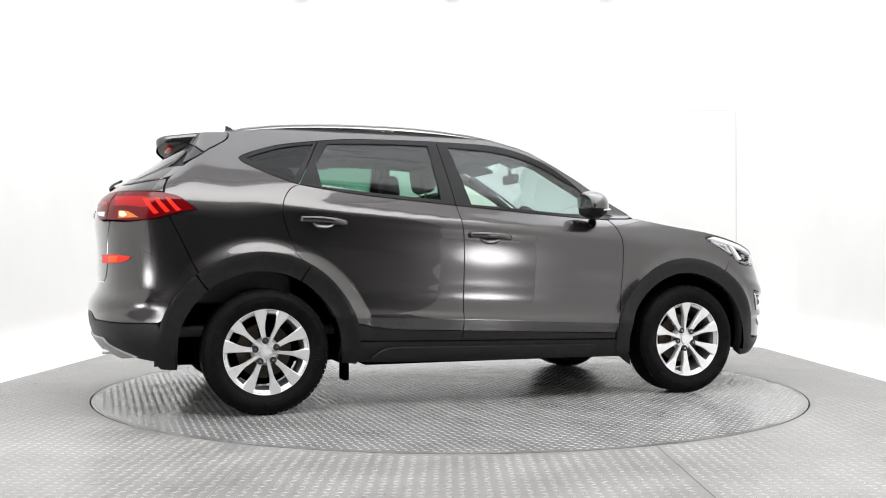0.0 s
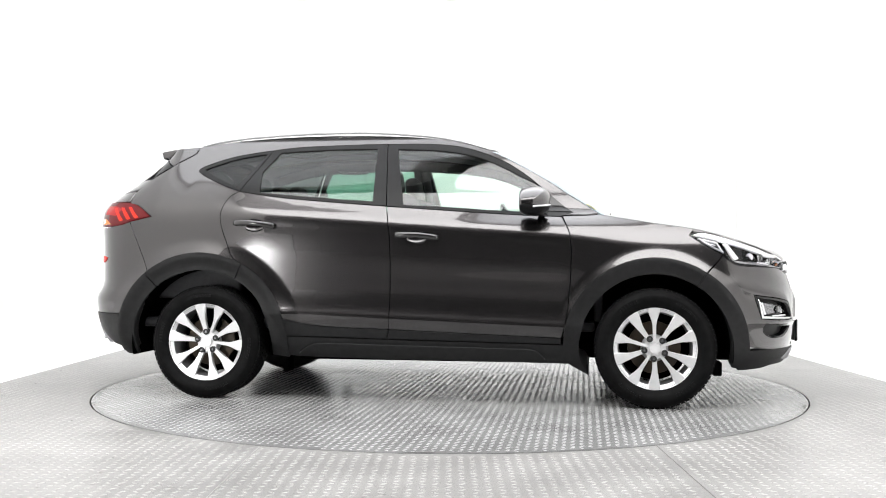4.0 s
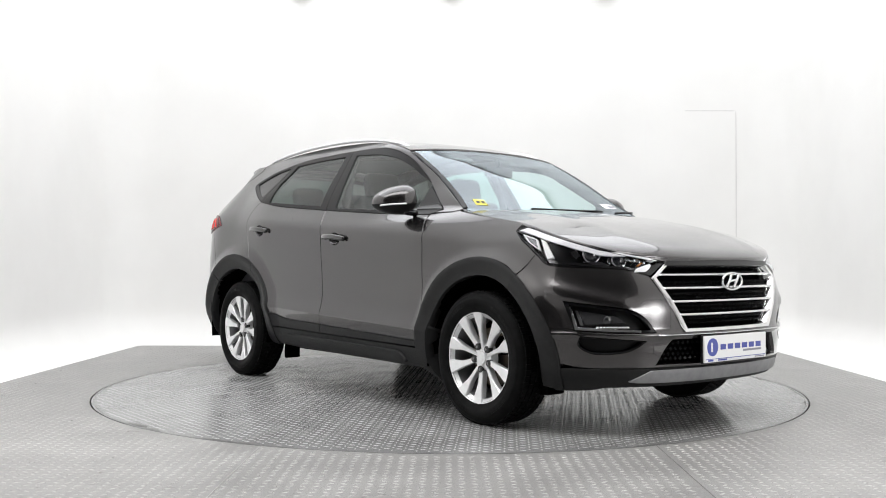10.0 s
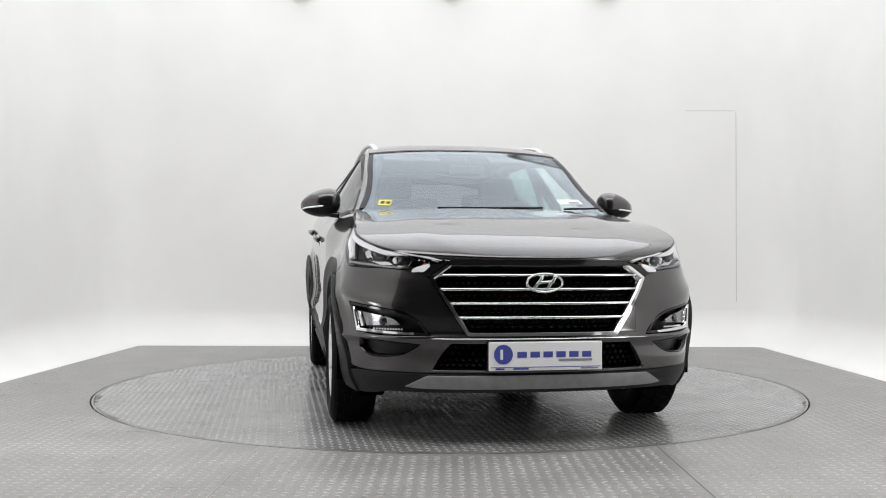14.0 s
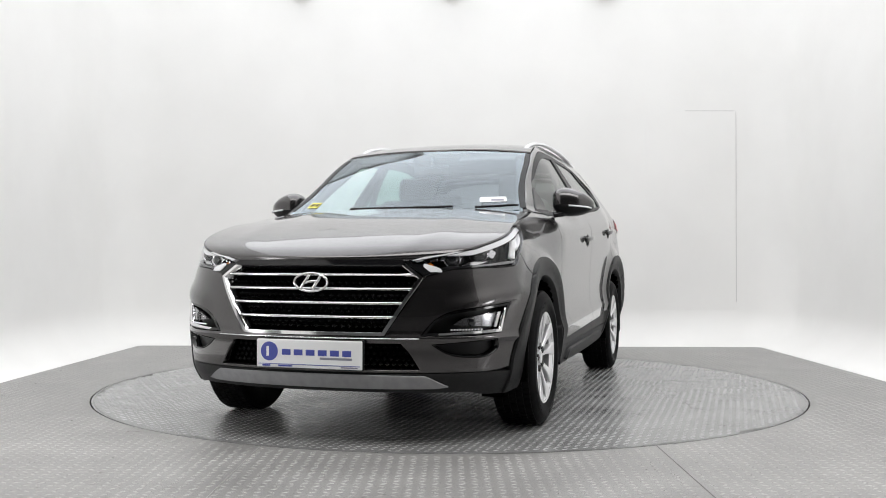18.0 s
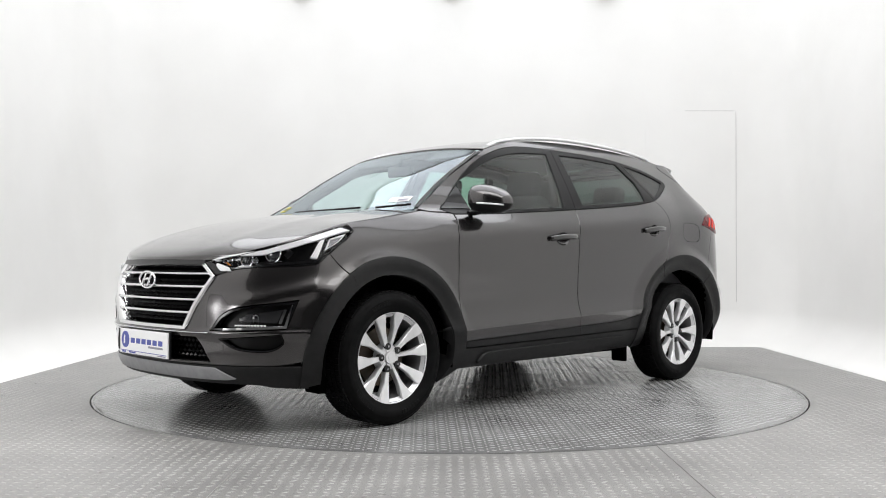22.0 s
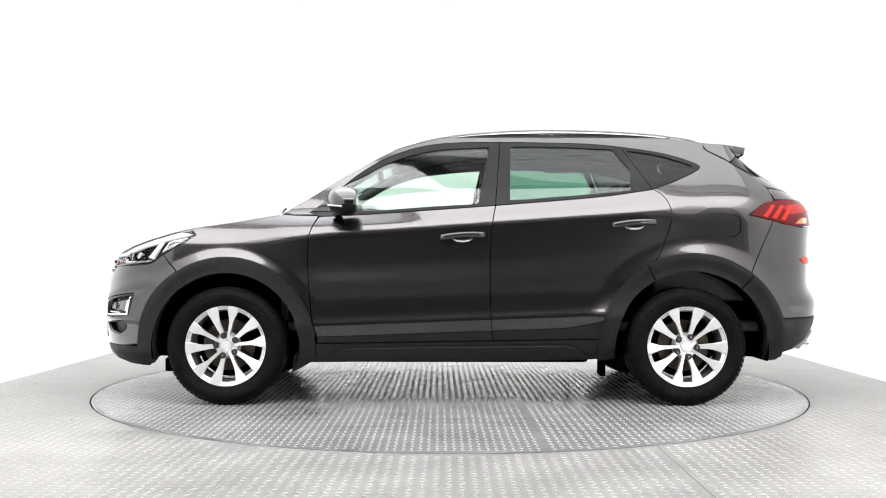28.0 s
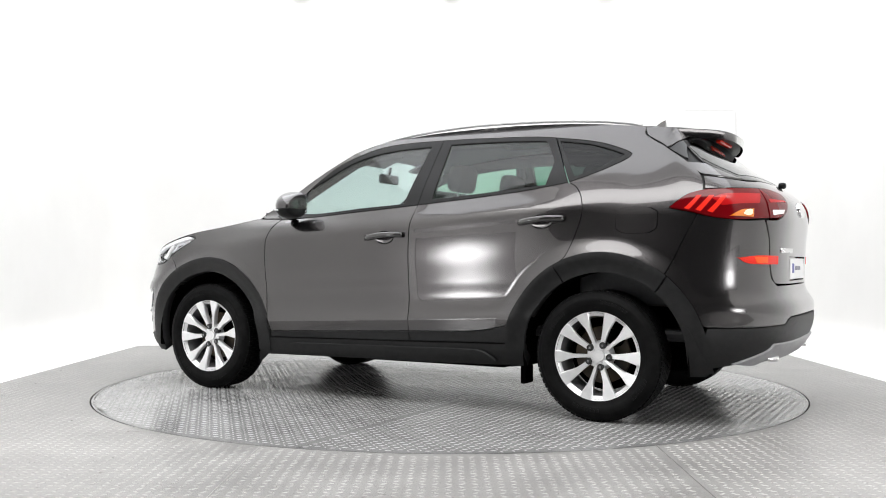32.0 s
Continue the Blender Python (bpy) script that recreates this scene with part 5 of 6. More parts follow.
# tailgate and glass
gate_half = [sharp(R(0.64, 1.046)), R(0.60, 0.95), R(0.585, 0.84), R(0.56, 0.76), R(0.50, 0.72), sharp(R(0.0, 0.715))]
gate_up = [sharp(R(0.0, 1.258)), R(0.45, 1.252), R(0.62, 1.246), sharp(S(-1.850, 1.272)), sharp(S(-1.870, 1.200)), R(0.60, 1.208), R(0.50, 1.205), R(0.39, 1.185), R(0.365, 1.145), R(0.41, 1.09), R(0.52, 1.050)]
gate = gate_up[1:] + gate_half[:-1]
gate_loop = spline(gate + flipped_rear(gate))
plate_rec = [sharp(R(0.28, 0.86)), sharp(R(-0.28, 0.86)), sharp(R(-0.25, 0.735)), sharp(R(0.25, 0.735))]
tailgate = single("tailgate", panel(gate_loop, [spline(plate_rec)], grid=0.025), M_PAINT, label="dark grey metallic tailgate")
single("plate_recess", panel(inset(spline(plate_rec), -0.004), lift=-0.03, depth=0.004, grid=0.05), M_GLOSS, tailgate, "black plate recess")
part("rear_plate", box_bm((0.008, 0.50, 0.112), (-2.19, 0, 0.797), 0.003), M_WHITE, tailgate, "white rear plate with plain bars")
for k in range(5):
    part("plate_bar", box_bm((0.002, 0.03, 0.022), (-2.195, -0.08 + 0.04 * k, 0.80)), M_GREYP, tailgate)
part("plate_mark", box_bm((0.002, 0.05, 0.05), (-2.195, 0.16, 0.80)), M_BLUE, tailgate, "blue square mark")
glass_half = [sharp(R(0.0, 1.265)), R(0.45, 1.259), sharp(R(0.60, 1.254)), sharp(S(-1.835, 1.350)), sharp(S(-1.72, 1.470)), R(0.40, 1.53), sharp(R(0.0, 1.535))]
gl_loop = spline(glass_half[1:-1] + flipped_rear(glass_half[1:-1]))
single("rear_window_border", panel(gl_loop, [inset(gl_loop, 0.03)], lift=-0.003, depth=0.01), M_GLOSS, tailgate, "black printed glass border")
ob = single("rear_window", panel(inset(gl_loop, 0.026), lift=-0.001, depth=0.004, grid=0.05), M_GATEGLASS, tailgate, "dark tailgate glass")
ob.visible_shadow = False
quarter = [sharp(S(-1.755, 1.352)), sharp(S(-1.84, 1.345)), sharp(R(0.605, 1.256)), sharp(S(-1.853, 1.279)), S(-1.832, 1.287)]
pair("gate_side", panel(spline(quarter), lift=-0.001), M_PAINT, tailgate, "dark grey gate side")
single("rear_badge", panel(spline([R(0.09 * math.cos(t), 1.12 + 0.045 * math.sin(t)) for t in np.linspace(0, 2 * math.pi, 17)[:-1]]), lift=0.012, depth=0.012), M_CHROME, tailgate, "oval chrome badge")
for k in range(6):
    single("chrome_bar", panel(spline([sharp(R(0.46 - 0.038 * k, 0.905)), sharp(R(0.43 - 0.038 * k, 0.905)), sharp(R(0.43 - 0.038 * k, 0.880)), sharp(R(0.46 - 0.038 * k, 0.880))]), lift=0.006, depth=0.006, gap=0), M_CHROME, tailgate)
# rear bumper
arch_rb = arc(ARCH_R, HUB_Z, 0.547, 127.5, 160, 6)
rb = [sharp(split_r[0]), sharp(S(-1.90, 1.058)), S(-2.04, 1.040), sharp(R(0.648, 1.046)), R(0.606, 0.95), R(0.592, 0.84), R(0.57, 0.755), sharp(R(0.50, 0.712)), sharp(R(0.0, 0.708)), sharp(R(0.0, 0.55)), R(0.45, 0.55), sharp(R(0.52, 0.515)), S(-2.10, 0.508), sharp(S(-1.895, 0.508))] + [sharp(arch_rb[-1])] + arch_rb[-2:0:-1] + [sharp(arch_rb[0]), split_r[1]]
rb = rb[:8] + rb[10:]


def tail_relief(a, z):
    b = np.abs(AMAX - a)
    return 0.014 * np.exp(-((z - 0.60) / 0.05) ** 2) * (1 - step(0.75, 1.0, b))


seq = rb[8:] + rb[:8]
rear_bumper = single("rear_bumper", panel(spline(seq + flipped_rear(seq)), grid=0.025, depth=0.04, relief=tail_relief), M_PAINT, label="dark grey rear bumper")
rlow = [sharp(S(-1.90, 0.5065)), S(-2.10, 0.5065), sharp(R(0.52, 0.5135)), sharp(R(0.45, 0.5485)), sharp(R(0.0, 0.543)), sharp(R(0.0, 0.33)), R(0.5, 0.345), S(-2.05, 0.330), sharp(S(-1.84, 0.292)), S(-1.86, 0.40)]
rl = rlow[:4] + rlow[6:]
seq = rl[4:] + rl[:4]
single("rear_lower_bumper", panel(spline(seq + flipped_rear(seq)), lift=0.004, depth=0.06), M_CLAD, rear_bumper, "black plastic lower rear bumper")
rk = [sharp(R(0.60, 0.425)), S(-2.13, 0.392), sharp(S(-1.985, 0.330)), S(-2.06, 0.318), R(0.58, 0.335)]
single("rear_skid_plate", panel(spline(rk[::-1] + flipped_rear(rk[::-1])), lift=0.016, depth=0.04), M_SKID, rear_bumper, "silver grey rear skid plate")
refl = [sharp(S(-2.02, 0.855)), S(-2.10, 0.868), sharp(R(0.50, 0.868)), sharp(R(0.50, 0.818)), S(-2.12, 0.818), S(-2.06, 0.825)]
pair("rear_reflector", panel(spline(refl, gap=0.015), lift=0.006, depth=0.012, grid=0.02), M_REDB, rear_bumper, "bright red bumper reflector")
# Orange patch imitates the reflector's glow by colour alone.
glow = [sharp(S(-2.085, 0.862)), sharp(S(-2.135, 0.862)), sharp(S(-2.135, 0.824)), sharp(S(-2.095, 0.824))]
pair("reflector_glow", panel(spline(glow), lift=0.0075, depth=0.003, grid=0.02), M_ORANGE, rear_bumper, "orange glow painted on the reflector")
for sg in (1, -1):
    tube_part("exhaust_tip", [(-1.98, sg * 0.52, 0.342), (-2.06, sg * 0.52, 0.342), (-2.168, sg * 0.52, 0.338)], 0.05, M_CHROME, label="chrome exhaust tip", rz=0.016, n=16)
# spoiler
sp_c = [(-1.530, 1.600), (-1.66, 1.590), (-1.77, 1.577), (-1.872, 1.558)]
sp_e = [(-1.508, 0.572, 1.563), (-1.60, 0.575, 1.557), (-1.69, 0.575, 1.548), (-1.775, 0.560, 1.536)]
sp_fn = shell(sp_c, sp_e, 2.4)
spoiler = single("spoiler", patch(sp_fn, nu=16, nv=40, depth=0.042), M_PAINT, label="dark grey roof spoiler over the tailgate")
under_fn = shell([(-1.56, 1.53), (-1.71, 1.528), (-1.852, 1.522)], [(-1.54, 0.53, 1.50), (-1.64, 0.55, 1.502), (-1.752, 0.54, 1.502)], 2.4)
single("spoiler_underside", patch(under_fn, nu=8, nv=30, lift=0, depth=0), M_TRIM, spoiler, "satin black spoiler underside")
part("brake_lamp", box_bm((0.03, 0.30, 0.020), (-1.795, 0, 1.517), 0.006), M_REDB, spoiler, "bright red high brake lamp")
wedge = [sharp(S(-1.513, 1.560)), S(-1.66, 1.553), sharp(S(-1.775, 1.538)), S(-1.735, 1.520), sharp(S(-1.690, 1.468)), sharp(S(-1.645, 1.436)), S(-1.565, 1.488), S(-1.519, 1.520)]
pair("spoiler_side", panel(spline(wedge), lift=0.001, depth=0.03), M_PAINT, spoiler, "dark grey spoiler side")
finp = [sharp(S(-1.775, 1.531)), S(-1.745, 1.485), S(-1.740, 1.43), sharp(S(-1.765, 1.366)), sharp(S(-1.650, 1.432)), S(-1.70, 1.472)]
pair("spoiler_fin", panel(spline(finp), lift=-0.002, depth=0.03), M_GLOSS, spoiler, "gloss black spoiler side fin")
frame_half = [S(-1.53, 1.54), sharp(S(-1.56, 1.47)), S(-1.70, 1.375), S(-1.80, 1.29), sharp(S(-1.84, 1.20)), R(0.5, 1.20)]
fl = spline(frame_half + flipped_rear(frame_half))
single("gate_frame", panel(fl, [inset(gl_loop, 0.03)], lift=-0.014, depth=0.01), M_TRIM, tailgate, "black gate frame behind the glass")
# rear wiper
wip = part("rear_wiper", box_bm((0.04, 0.045, 0.034), (-2.115, 0, 1.262), 0.012), M_TRIM, car, "black rear wiper with arm")
tube_part("wiper_arm", smooth_path([(-2.128, 0, 1.268), (-2.11, -0.12, 1.280), (-2.07, -0.30, 1.288)], 10), 0.007, M_TRIM, wip)

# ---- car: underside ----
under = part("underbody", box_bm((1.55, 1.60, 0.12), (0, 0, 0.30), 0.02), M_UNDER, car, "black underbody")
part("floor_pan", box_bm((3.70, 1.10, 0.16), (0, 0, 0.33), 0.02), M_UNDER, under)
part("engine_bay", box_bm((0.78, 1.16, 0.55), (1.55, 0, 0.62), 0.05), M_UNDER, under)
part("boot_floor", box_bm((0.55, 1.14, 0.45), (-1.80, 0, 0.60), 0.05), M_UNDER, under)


def liner(cx, r):
    verts, faces = [], []
    ang = np.linspace(radians(-9), radians(190), 30)
    for a in ang:
        for y, rr in ((0.55, r), (0.893, r)):
            verts.append((cx + rr * math.cos(a), y, HUB_Z + rr * math.sin(a)))
    for i in range(29):
        faces.append((2 * i, 2 * i + 1, 2 * i + 3, 2 * i + 2))
    c = len(verts)
    verts.append((cx, 0.55, HUB_Z - 0.05))
    for i in range(29):
        faces.append((2 * i, 2 * i + 2, c))
    return verts, faces


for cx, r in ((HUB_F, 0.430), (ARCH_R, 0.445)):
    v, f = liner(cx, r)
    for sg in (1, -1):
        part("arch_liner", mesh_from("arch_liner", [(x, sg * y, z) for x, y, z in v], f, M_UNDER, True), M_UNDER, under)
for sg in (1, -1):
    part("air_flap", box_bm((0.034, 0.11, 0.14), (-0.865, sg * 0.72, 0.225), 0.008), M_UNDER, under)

flap_f = [sharp(S(0.940, 0.485)), S(0.875, 0.475), S(0.835, 0.40), S(0.822, 0.33), S(0.835, 0.262), S(0.88, 0.225), sharp(S(0.965, 0.178)), S(0.918, 0.27), S(0.908, 0.36)]
flap_r = [sharp(S(-1.775, 0.520)), S(-1.815, 0.505), S(-1.862, 0.40), S(-1.895, 0.31), S(-1.875, 0.268), sharp(S(-1.79, 0.262)), S(-1.792, 0.38)]
pair("mud_flap", panel(spline(flap_f), lift=0.005, depth=0.16, grid=0.02), M_CLAD, label="black plastic mud flap behind the front wheel")
pair("mud_flap", panel(spline(flap_r), lift=0.014, depth=0.03, grid=0.02), M_CLAD, label="black plastic mud flap behind the rear wheel")
for sg in (1, -1):
    part("air_deflector", box_bm((0.05, 0.12, 0.08), (1.69, sg * 0.72, 0.222), 0.008), M_UNDER, under)

# ---- wheels ----
def lathe(profile, n=64):
    """A ring turned from (radius, depth) pairs; depth is along y."""
    verts, faces, k = [], [], len(profile)
    for i in range(n):
        a = 2 * math.pi * i / n
        verts += [(r * math.cos(a), y, r * math.sin(a)) for r, y in profile]
    for i in range(n):
        j = (i + 1) % n
        faces += [(i * k + m, i * k + m + 1, j * k + m + 1, j * k + m) for m in range(k - 1)]
    return verts, faces


def tread(r, y0, y1, count, rows):
    """Tread blocks round a tyre."""
    verts, faces = [], []
    for row in range(rows):
        ya, yb = y0 + (y1 - y0) * (row + 0.08) / rows, y0 + (y1 - y0) * (row + 0.92) / rows
        for i in range(count):
            a0, a1 = 2 * math.pi * (i + 0.5 * (row % 2)) / count, 2 * math.pi * (i + 0.5 * (row % 2) + 0.82) / count
            k = len(verts)
            for rr in (r - 0.008, r):
                for a, y in ((a0, ya), (a1, ya), (a1, yb), (a0, yb)):
                    verts.append((rr * math.cos(a), y, rr * math.sin(a)))
            faces += [(k + 4, k + 5, k + 6, k + 7), (k, k + 1, k + 5, k + 4), (k + 1, k + 2, k + 6, k + 5), (k + 2, k + 3, k + 7, k + 6), (k + 3, k, k + 4, k + 7)]
    return verts, faces


M_NUT = material("dark_steel_nut", (0.30, 0.30, 0.31), 0.2, 0.9)
# Colour of solid plugs round the nuts; it stands for the holes' shade.
M_HOLE = material("nut_recess_shade", (0.02, 0.02, 0.02), 0.6)
TYRE_R = 0.3415
tyre_prof = [(r * 1.012, y) for r, y in [(0.219, -0.098), (0.235, -0.106), (0.262, -0.113), (0.290, -0.112), (0.312, -0.106), (0.325, -0.096), (0.331, -0.08), (0.3315, 0.08), (0.325, 0.096), (0.312, 0.106), (0.300, 0.1095), (0.2985, 0.1115), (0.290, 0.112), (0.262, 0.113), (0.2605, 0.111), (0.235, 0.106), (0.228, 0.099), (0.222, 0.094)]]
rim_prof = [(r * 1.035, y) for r, y in [(0.205, -0.10), (0.195, -0.05), (0.192, 0.03), (0.198, 0.060), (0.202, 0.078), (0.212, 0.086), (0.219, 0.096), (0.2230, 0.1005), (0.2300, 0.099), (0.216, 0.085)]]


def spoke_mesh(name, broad):
    """One spoke, from the hub to the rim: a broad flat blade, or a narrow one that flares at the rim."""
    st = np.linspace(0, 1, 9)
    verts, faces = [], []
    for u in st:
        r = 0.034 + (0.2335 - 0.034) * u
        if broad:
            w0 = 0.0105 + 0.010 * u + 0.015 * u ** 2
            w1 = 0.0105 + 0.008 * u + 0.022 * step(0.45, 1.0, u)
            skew, dip = -0.012 * u, 0.0
        else:
            w0 = 0.0080 + 0.007 * u + 0.022 * step(0.50, 0.97, u)
            w1 = 0.0080 + 0.008 * u + 0.019 * step(0.50, 0.97, u)
            skew, dip = 0.004 * u, -0.004 * (1 - u)
        y = 0.070 + 0.006 * math.sin(u * 2.6) + 0.026 * u ** 1.6 + dip
        verts += [(r, y - 0.003, -w0 + skew), (r, y + 0.002, -w0 * 0.82 + skew), (r, y + 0.002, w1 * 0.82 + skew), (r, y - 0.004, w1 + skew), (r, y - 0.034, w1 * 0.8 + skew), (r, y - 0.034, -w0 * 0.8 + skew)]
    k = 6
    for i in range(len(st) - 1):
        for q in range(k):
            faces.append((i * k + q, i * k + (q + 1) % k, (i + 1) * k + (q + 1) % k, (i + 1) * k + q))
    faces += [tuple(range(k))[::-1], tuple(range(len(verts) - k, len(verts)))]
    return mesh_from(name, verts, faces, M_ALLOY)


def cyl(r, y0, y1, n=24, at=(0, 0), r2=None):
    r2 = r if r2 is None else r2
    verts = [(at[0] + q * math.cos(2 * math.pi * i / n), y, at[1] + q * math.sin(2 * math.pi * i / n)) for y, q in ((y0, r), (y1, r2)) for i in range(n)]
    faces = [(i, (i + 1) % n, (i + 1) % n + n, i + n) for i in range(n)] + [tuple(range(n))[::-1], tuple(range(n, 2 * n))]
    return verts, faces


M_MARK = material("rubbed_rubber", (0.0065, 0.0065, 0.0067), 0.55, Specular_IOR_Level=0.13)


def sidewall_marks():
    """Raised plain bars round the tyre's wall, in two groups, and a thin line."""
    verts, faces = [], []
    rnd = random.Random(3)

    def bar(a0, a1, r0, r1):
        k = len(verts)
        for y in (0.1095, 0.1144):
            for a, r in ((a0, r0), (a1, r0), (a1, r1), (a0, r1)):
                verts.append((r * math.cos(a), y, r * math.sin(a)))
        faces.extend([(k + 4, k + 5, k + 6, k + 7), (k, k + 1, k + 5, k + 4), (k + 1, k + 2, k + 6, k + 5), (k + 2, k + 3, k + 7, k + 6), (k + 3, k, k + 4, k + 7)])
    for start, count, r0, r1 in ((60, 7, 0.272, 0.292), (128, 8, 0.274, 0.290), (235, 7, 0.272, 0.292), (300, 8, 0.274, 0.290)):
        a = radians(start)
        for k in range(count):
            w = rnd.uniform(0.035, 0.055)
            bar(a, a + w, r0, r1)
            a += w + 0.022
    return verts, faces


# The rim's alloy again, darkened: shade between the spokes put into the colour.
M_BARREL = grain(material("shaded_alloy_barrel", (0.24, 0.24, 0.245), 0.4, 0.6), (0.20, 0.20, 0.205), (0.28, 0.28, 0.285), 14)
WHEEL_MESH = {
    "tyre": mesh_from("tyre", *lathe(tyre_prof, 96), M_TYRE, True),
    "tread": mesh_from("tread", *tread(TYRE_R, -0.088, 0.088, 72, 5), M_TYRE),
    "rim": mesh_from("rim", *lathe(rim_prof[4:], 72), M_ALLOY, True),
    "barrel": mesh_from("barrel", *lathe(rim_prof[:5], 72), M_BARREL, True),
    "disc": mesh_from("disc", *cyl(0.150, -0.02, 0.0, 40), M_DISC),
    "hub": mesh_from("hub", *cyl(0.078, 0.03, 0.066, 30, r2=0.062), M_ALLOY),
    "cap": mesh_from("cap", *cyl(0.033, 0.06, 0.0795, 24, r2=0.031), M_ALLOY),
    "mark": mesh_from("mark", *cyl(0.017, 0.07, 0.0805, 24, r2=0.016), M_SATIN),
    "nut": mesh_from("nut", *cyl(0.0090, 0.05, 0.0830, 6, r2=0.0070), M_NUT),
    "hole": mesh_from("hole", *cyl(0.0180, 0.05, 0.0785, 20), M_HOLE),
    "caliper": mesh_from("caliper", *cyl(0.05, -0.05, 0.02, 12, (-0.11, 0.04)), M_UNDER),
    "blade": spoke_mesh("blade", True),
    "spoke": spoke_mesh("spoke", False),
    "marks": mesh_from("marks", *sidewall_marks(), M_MARK),
    "well": mesh_from("well", *cyl(0.190, -0.06, -0.045, 40), M_UNDER),
}


def wheel(x, sg, spin):
    """A wheel that faces outwards, with the spokes turned by spin degrees."""
    w = part("wheel", WHEEL_MESH["rim"], M_ALLOY, car, "silver ten-spoke alloy wheel with black tyre")
    w.matrix_basis = pose(x, sg * 0.795, TYRE_R + 0.0005, 0, spin, 0) if sg > 0 else pose(x, sg * 0.795, TYRE_R + 0.0005, 0, 0, 180) @ pose(0, 0, 0, 0, spin, 0)

    def sub(name, key, label="", turn=0.0, off=(0, 0, 0)):
        o = part(name, WHEEL_MESH[key], None, w, label)
        o.matrix_basis = pose(*off, 0, turn, 0)
        return o
    sub("tyre", "tyre", "black rubber tyre")
    sub("tyre_tread", "tread")
    tagged(sub("sidewall_print", "marks", "raised print on the tyre wall"), kind="stuff")
    sub("rim_barrel", "barrel", "inner barrel, alloy darkened as shade")
    sub("brake_disc", "disc", "rust-tinged brake disc")
    sub("brake_backing", "well", "black backing plate")
    sub("brake_caliper", "caliper")
    sub("wheel_hub", "hub")
    sub("centre_cap", "cap", "round silver centre cap")
    sub("cap_mark", "mark")
    for k in range(5):
        a = radians(3 - 72 * k)
        sub("wheel_nut", "nut", "", 0, (0.060 * math.cos(a), 0, 0.060 * math.sin(a)))
        sub("nut_shade_plug", "hole", "", 0, (0.060 * math.cos(a), 0, 0.060 * math.sin(a)))
        sub("spoke_blade", "blade", "", 72 * k)
        sub("spoke", "spoke", "", 72 * k - 29.5)
    return w


for x in (HUB_F, HUB_R):
    for sg in (1, -1):
        wheel(x, sg, {(HUB_F, 1): 1, (HUB_R, 1): 33, (HUB_F, -1): 14, (HUB_R, -1): 61}[(x, sg)])

# ---- mirrors and handles ----
def blob(cx, cy, cz, rx, ry, rz, power=2.6, seg=24, rings=14, cut=None):
    """A rounded box-like shell."""
    verts, faces = [], []
    sp = lambda v: math.copysign(abs(v) ** (2 / power), v)
    for i in range(rings + 1):
        b = -math.pi / 2 + math.pi * i / rings
        for k in range(seg):
            t = 2 * math.pi * k / seg
            verts.append([cx + rx * sp(math.cos(b)) * sp(math.cos(t)), cy + ry * sp(math.cos(b)) * sp(math.sin(t)), cz + rz * sp(math.sin(b))])
    for i in range(rings):
        for k in range(seg):
            faces.append((i * seg + k, i * seg + (k + 1) % seg, (i + 1) * seg + (k + 1) % seg, (i + 1) * seg + k))
    return verts, faces


def mirror_housing(sg):
    v, f = blob(0, 0, 0, 0.108, 0.118, 0.085, 2.5, 32, 18)
    out = []
    for x, y, z in v:
        u = (y + 0.118) / 0.236  # 0 at the car, 1 at the tip
        x2 = x * (1 - 0.25 * u) - 0.045 * u * u + 0.01
        if x2 < -0.068:
            x2 = -0.068 + (x2 + 0.068) * 0.2
        z2 = z * (1 - 0.42 * u ** 2.2) + 0.012 - 0.018 * u
        if z > 0:
            z2 += 0.012 * (1 - u)
        out.append((0.645 + x2, sg * (0.922 + y), 1.172 + z2))
    return out, (f if sg > 0 else [q[::-1] for q in f])


for i, sg in enumerate((1, -1)):
    v, f = mirror_housing(sg)
    up_f = [q for q in f if sum(v[k][2] for k in q) / 4 > 1.155]
    lo_f = [q for q in f if sum(v[k][2] for k in q) / 4 <= 1.155]
    mir = part("door_mirror", mesh_from("door_mirror", v, up_f, M_PAINT, True), M_PAINT, car, "dark grey door mirror with black foot")
    part("mirror_base", mesh_from("mirror_base", v, lo_f, M_TRIM, True), M_TRIM, mir, "satin black lower shell")
    part("mirror_glass", box_bm((0.006, 0.13, 0.085), (0.578, sg * 0.905, 1.176), 0.003), M_CHROME, mir, "mirror glass")
    tube_part("mirror_arm", smooth_path([(0.70, sg * 0.815, 1.105), (0.69, sg * 0.87, 1.112), (0.665, sg * 0.92, 1.13)], 8), 0.030, M_GLOSS, mir, "gloss black arm", rz=0.018)
    pts = [(0.645 + 0.104, 0.912), (0.645 + 0.092, 0.962), (0.645 + 0.060, 1.007), (0.645 + 0.012, 1.028)]
    tube_part("mirror_indicator", smooth_path([(x - 0.004, sg * y, 1.156 - 0.004 * k) for k, (x, y) in enumerate(pts)], 12), 0.005, M_LAMPW, mir, "silver indicator strip", rz=0.005)
    tri_p = [sharp(S(0.865, 1.122)), S(0.79, 1.187), sharp(S(0.688, 1.270)), sharp(S(0.652, 1.128))]
    part("mirror_sail", build("mirror_sail", panel(spline(tri_p), lift=0.006, depth=0.01), M_GLOSS, sg < 0), M_GLOSS, mir, "black mirror triangle")


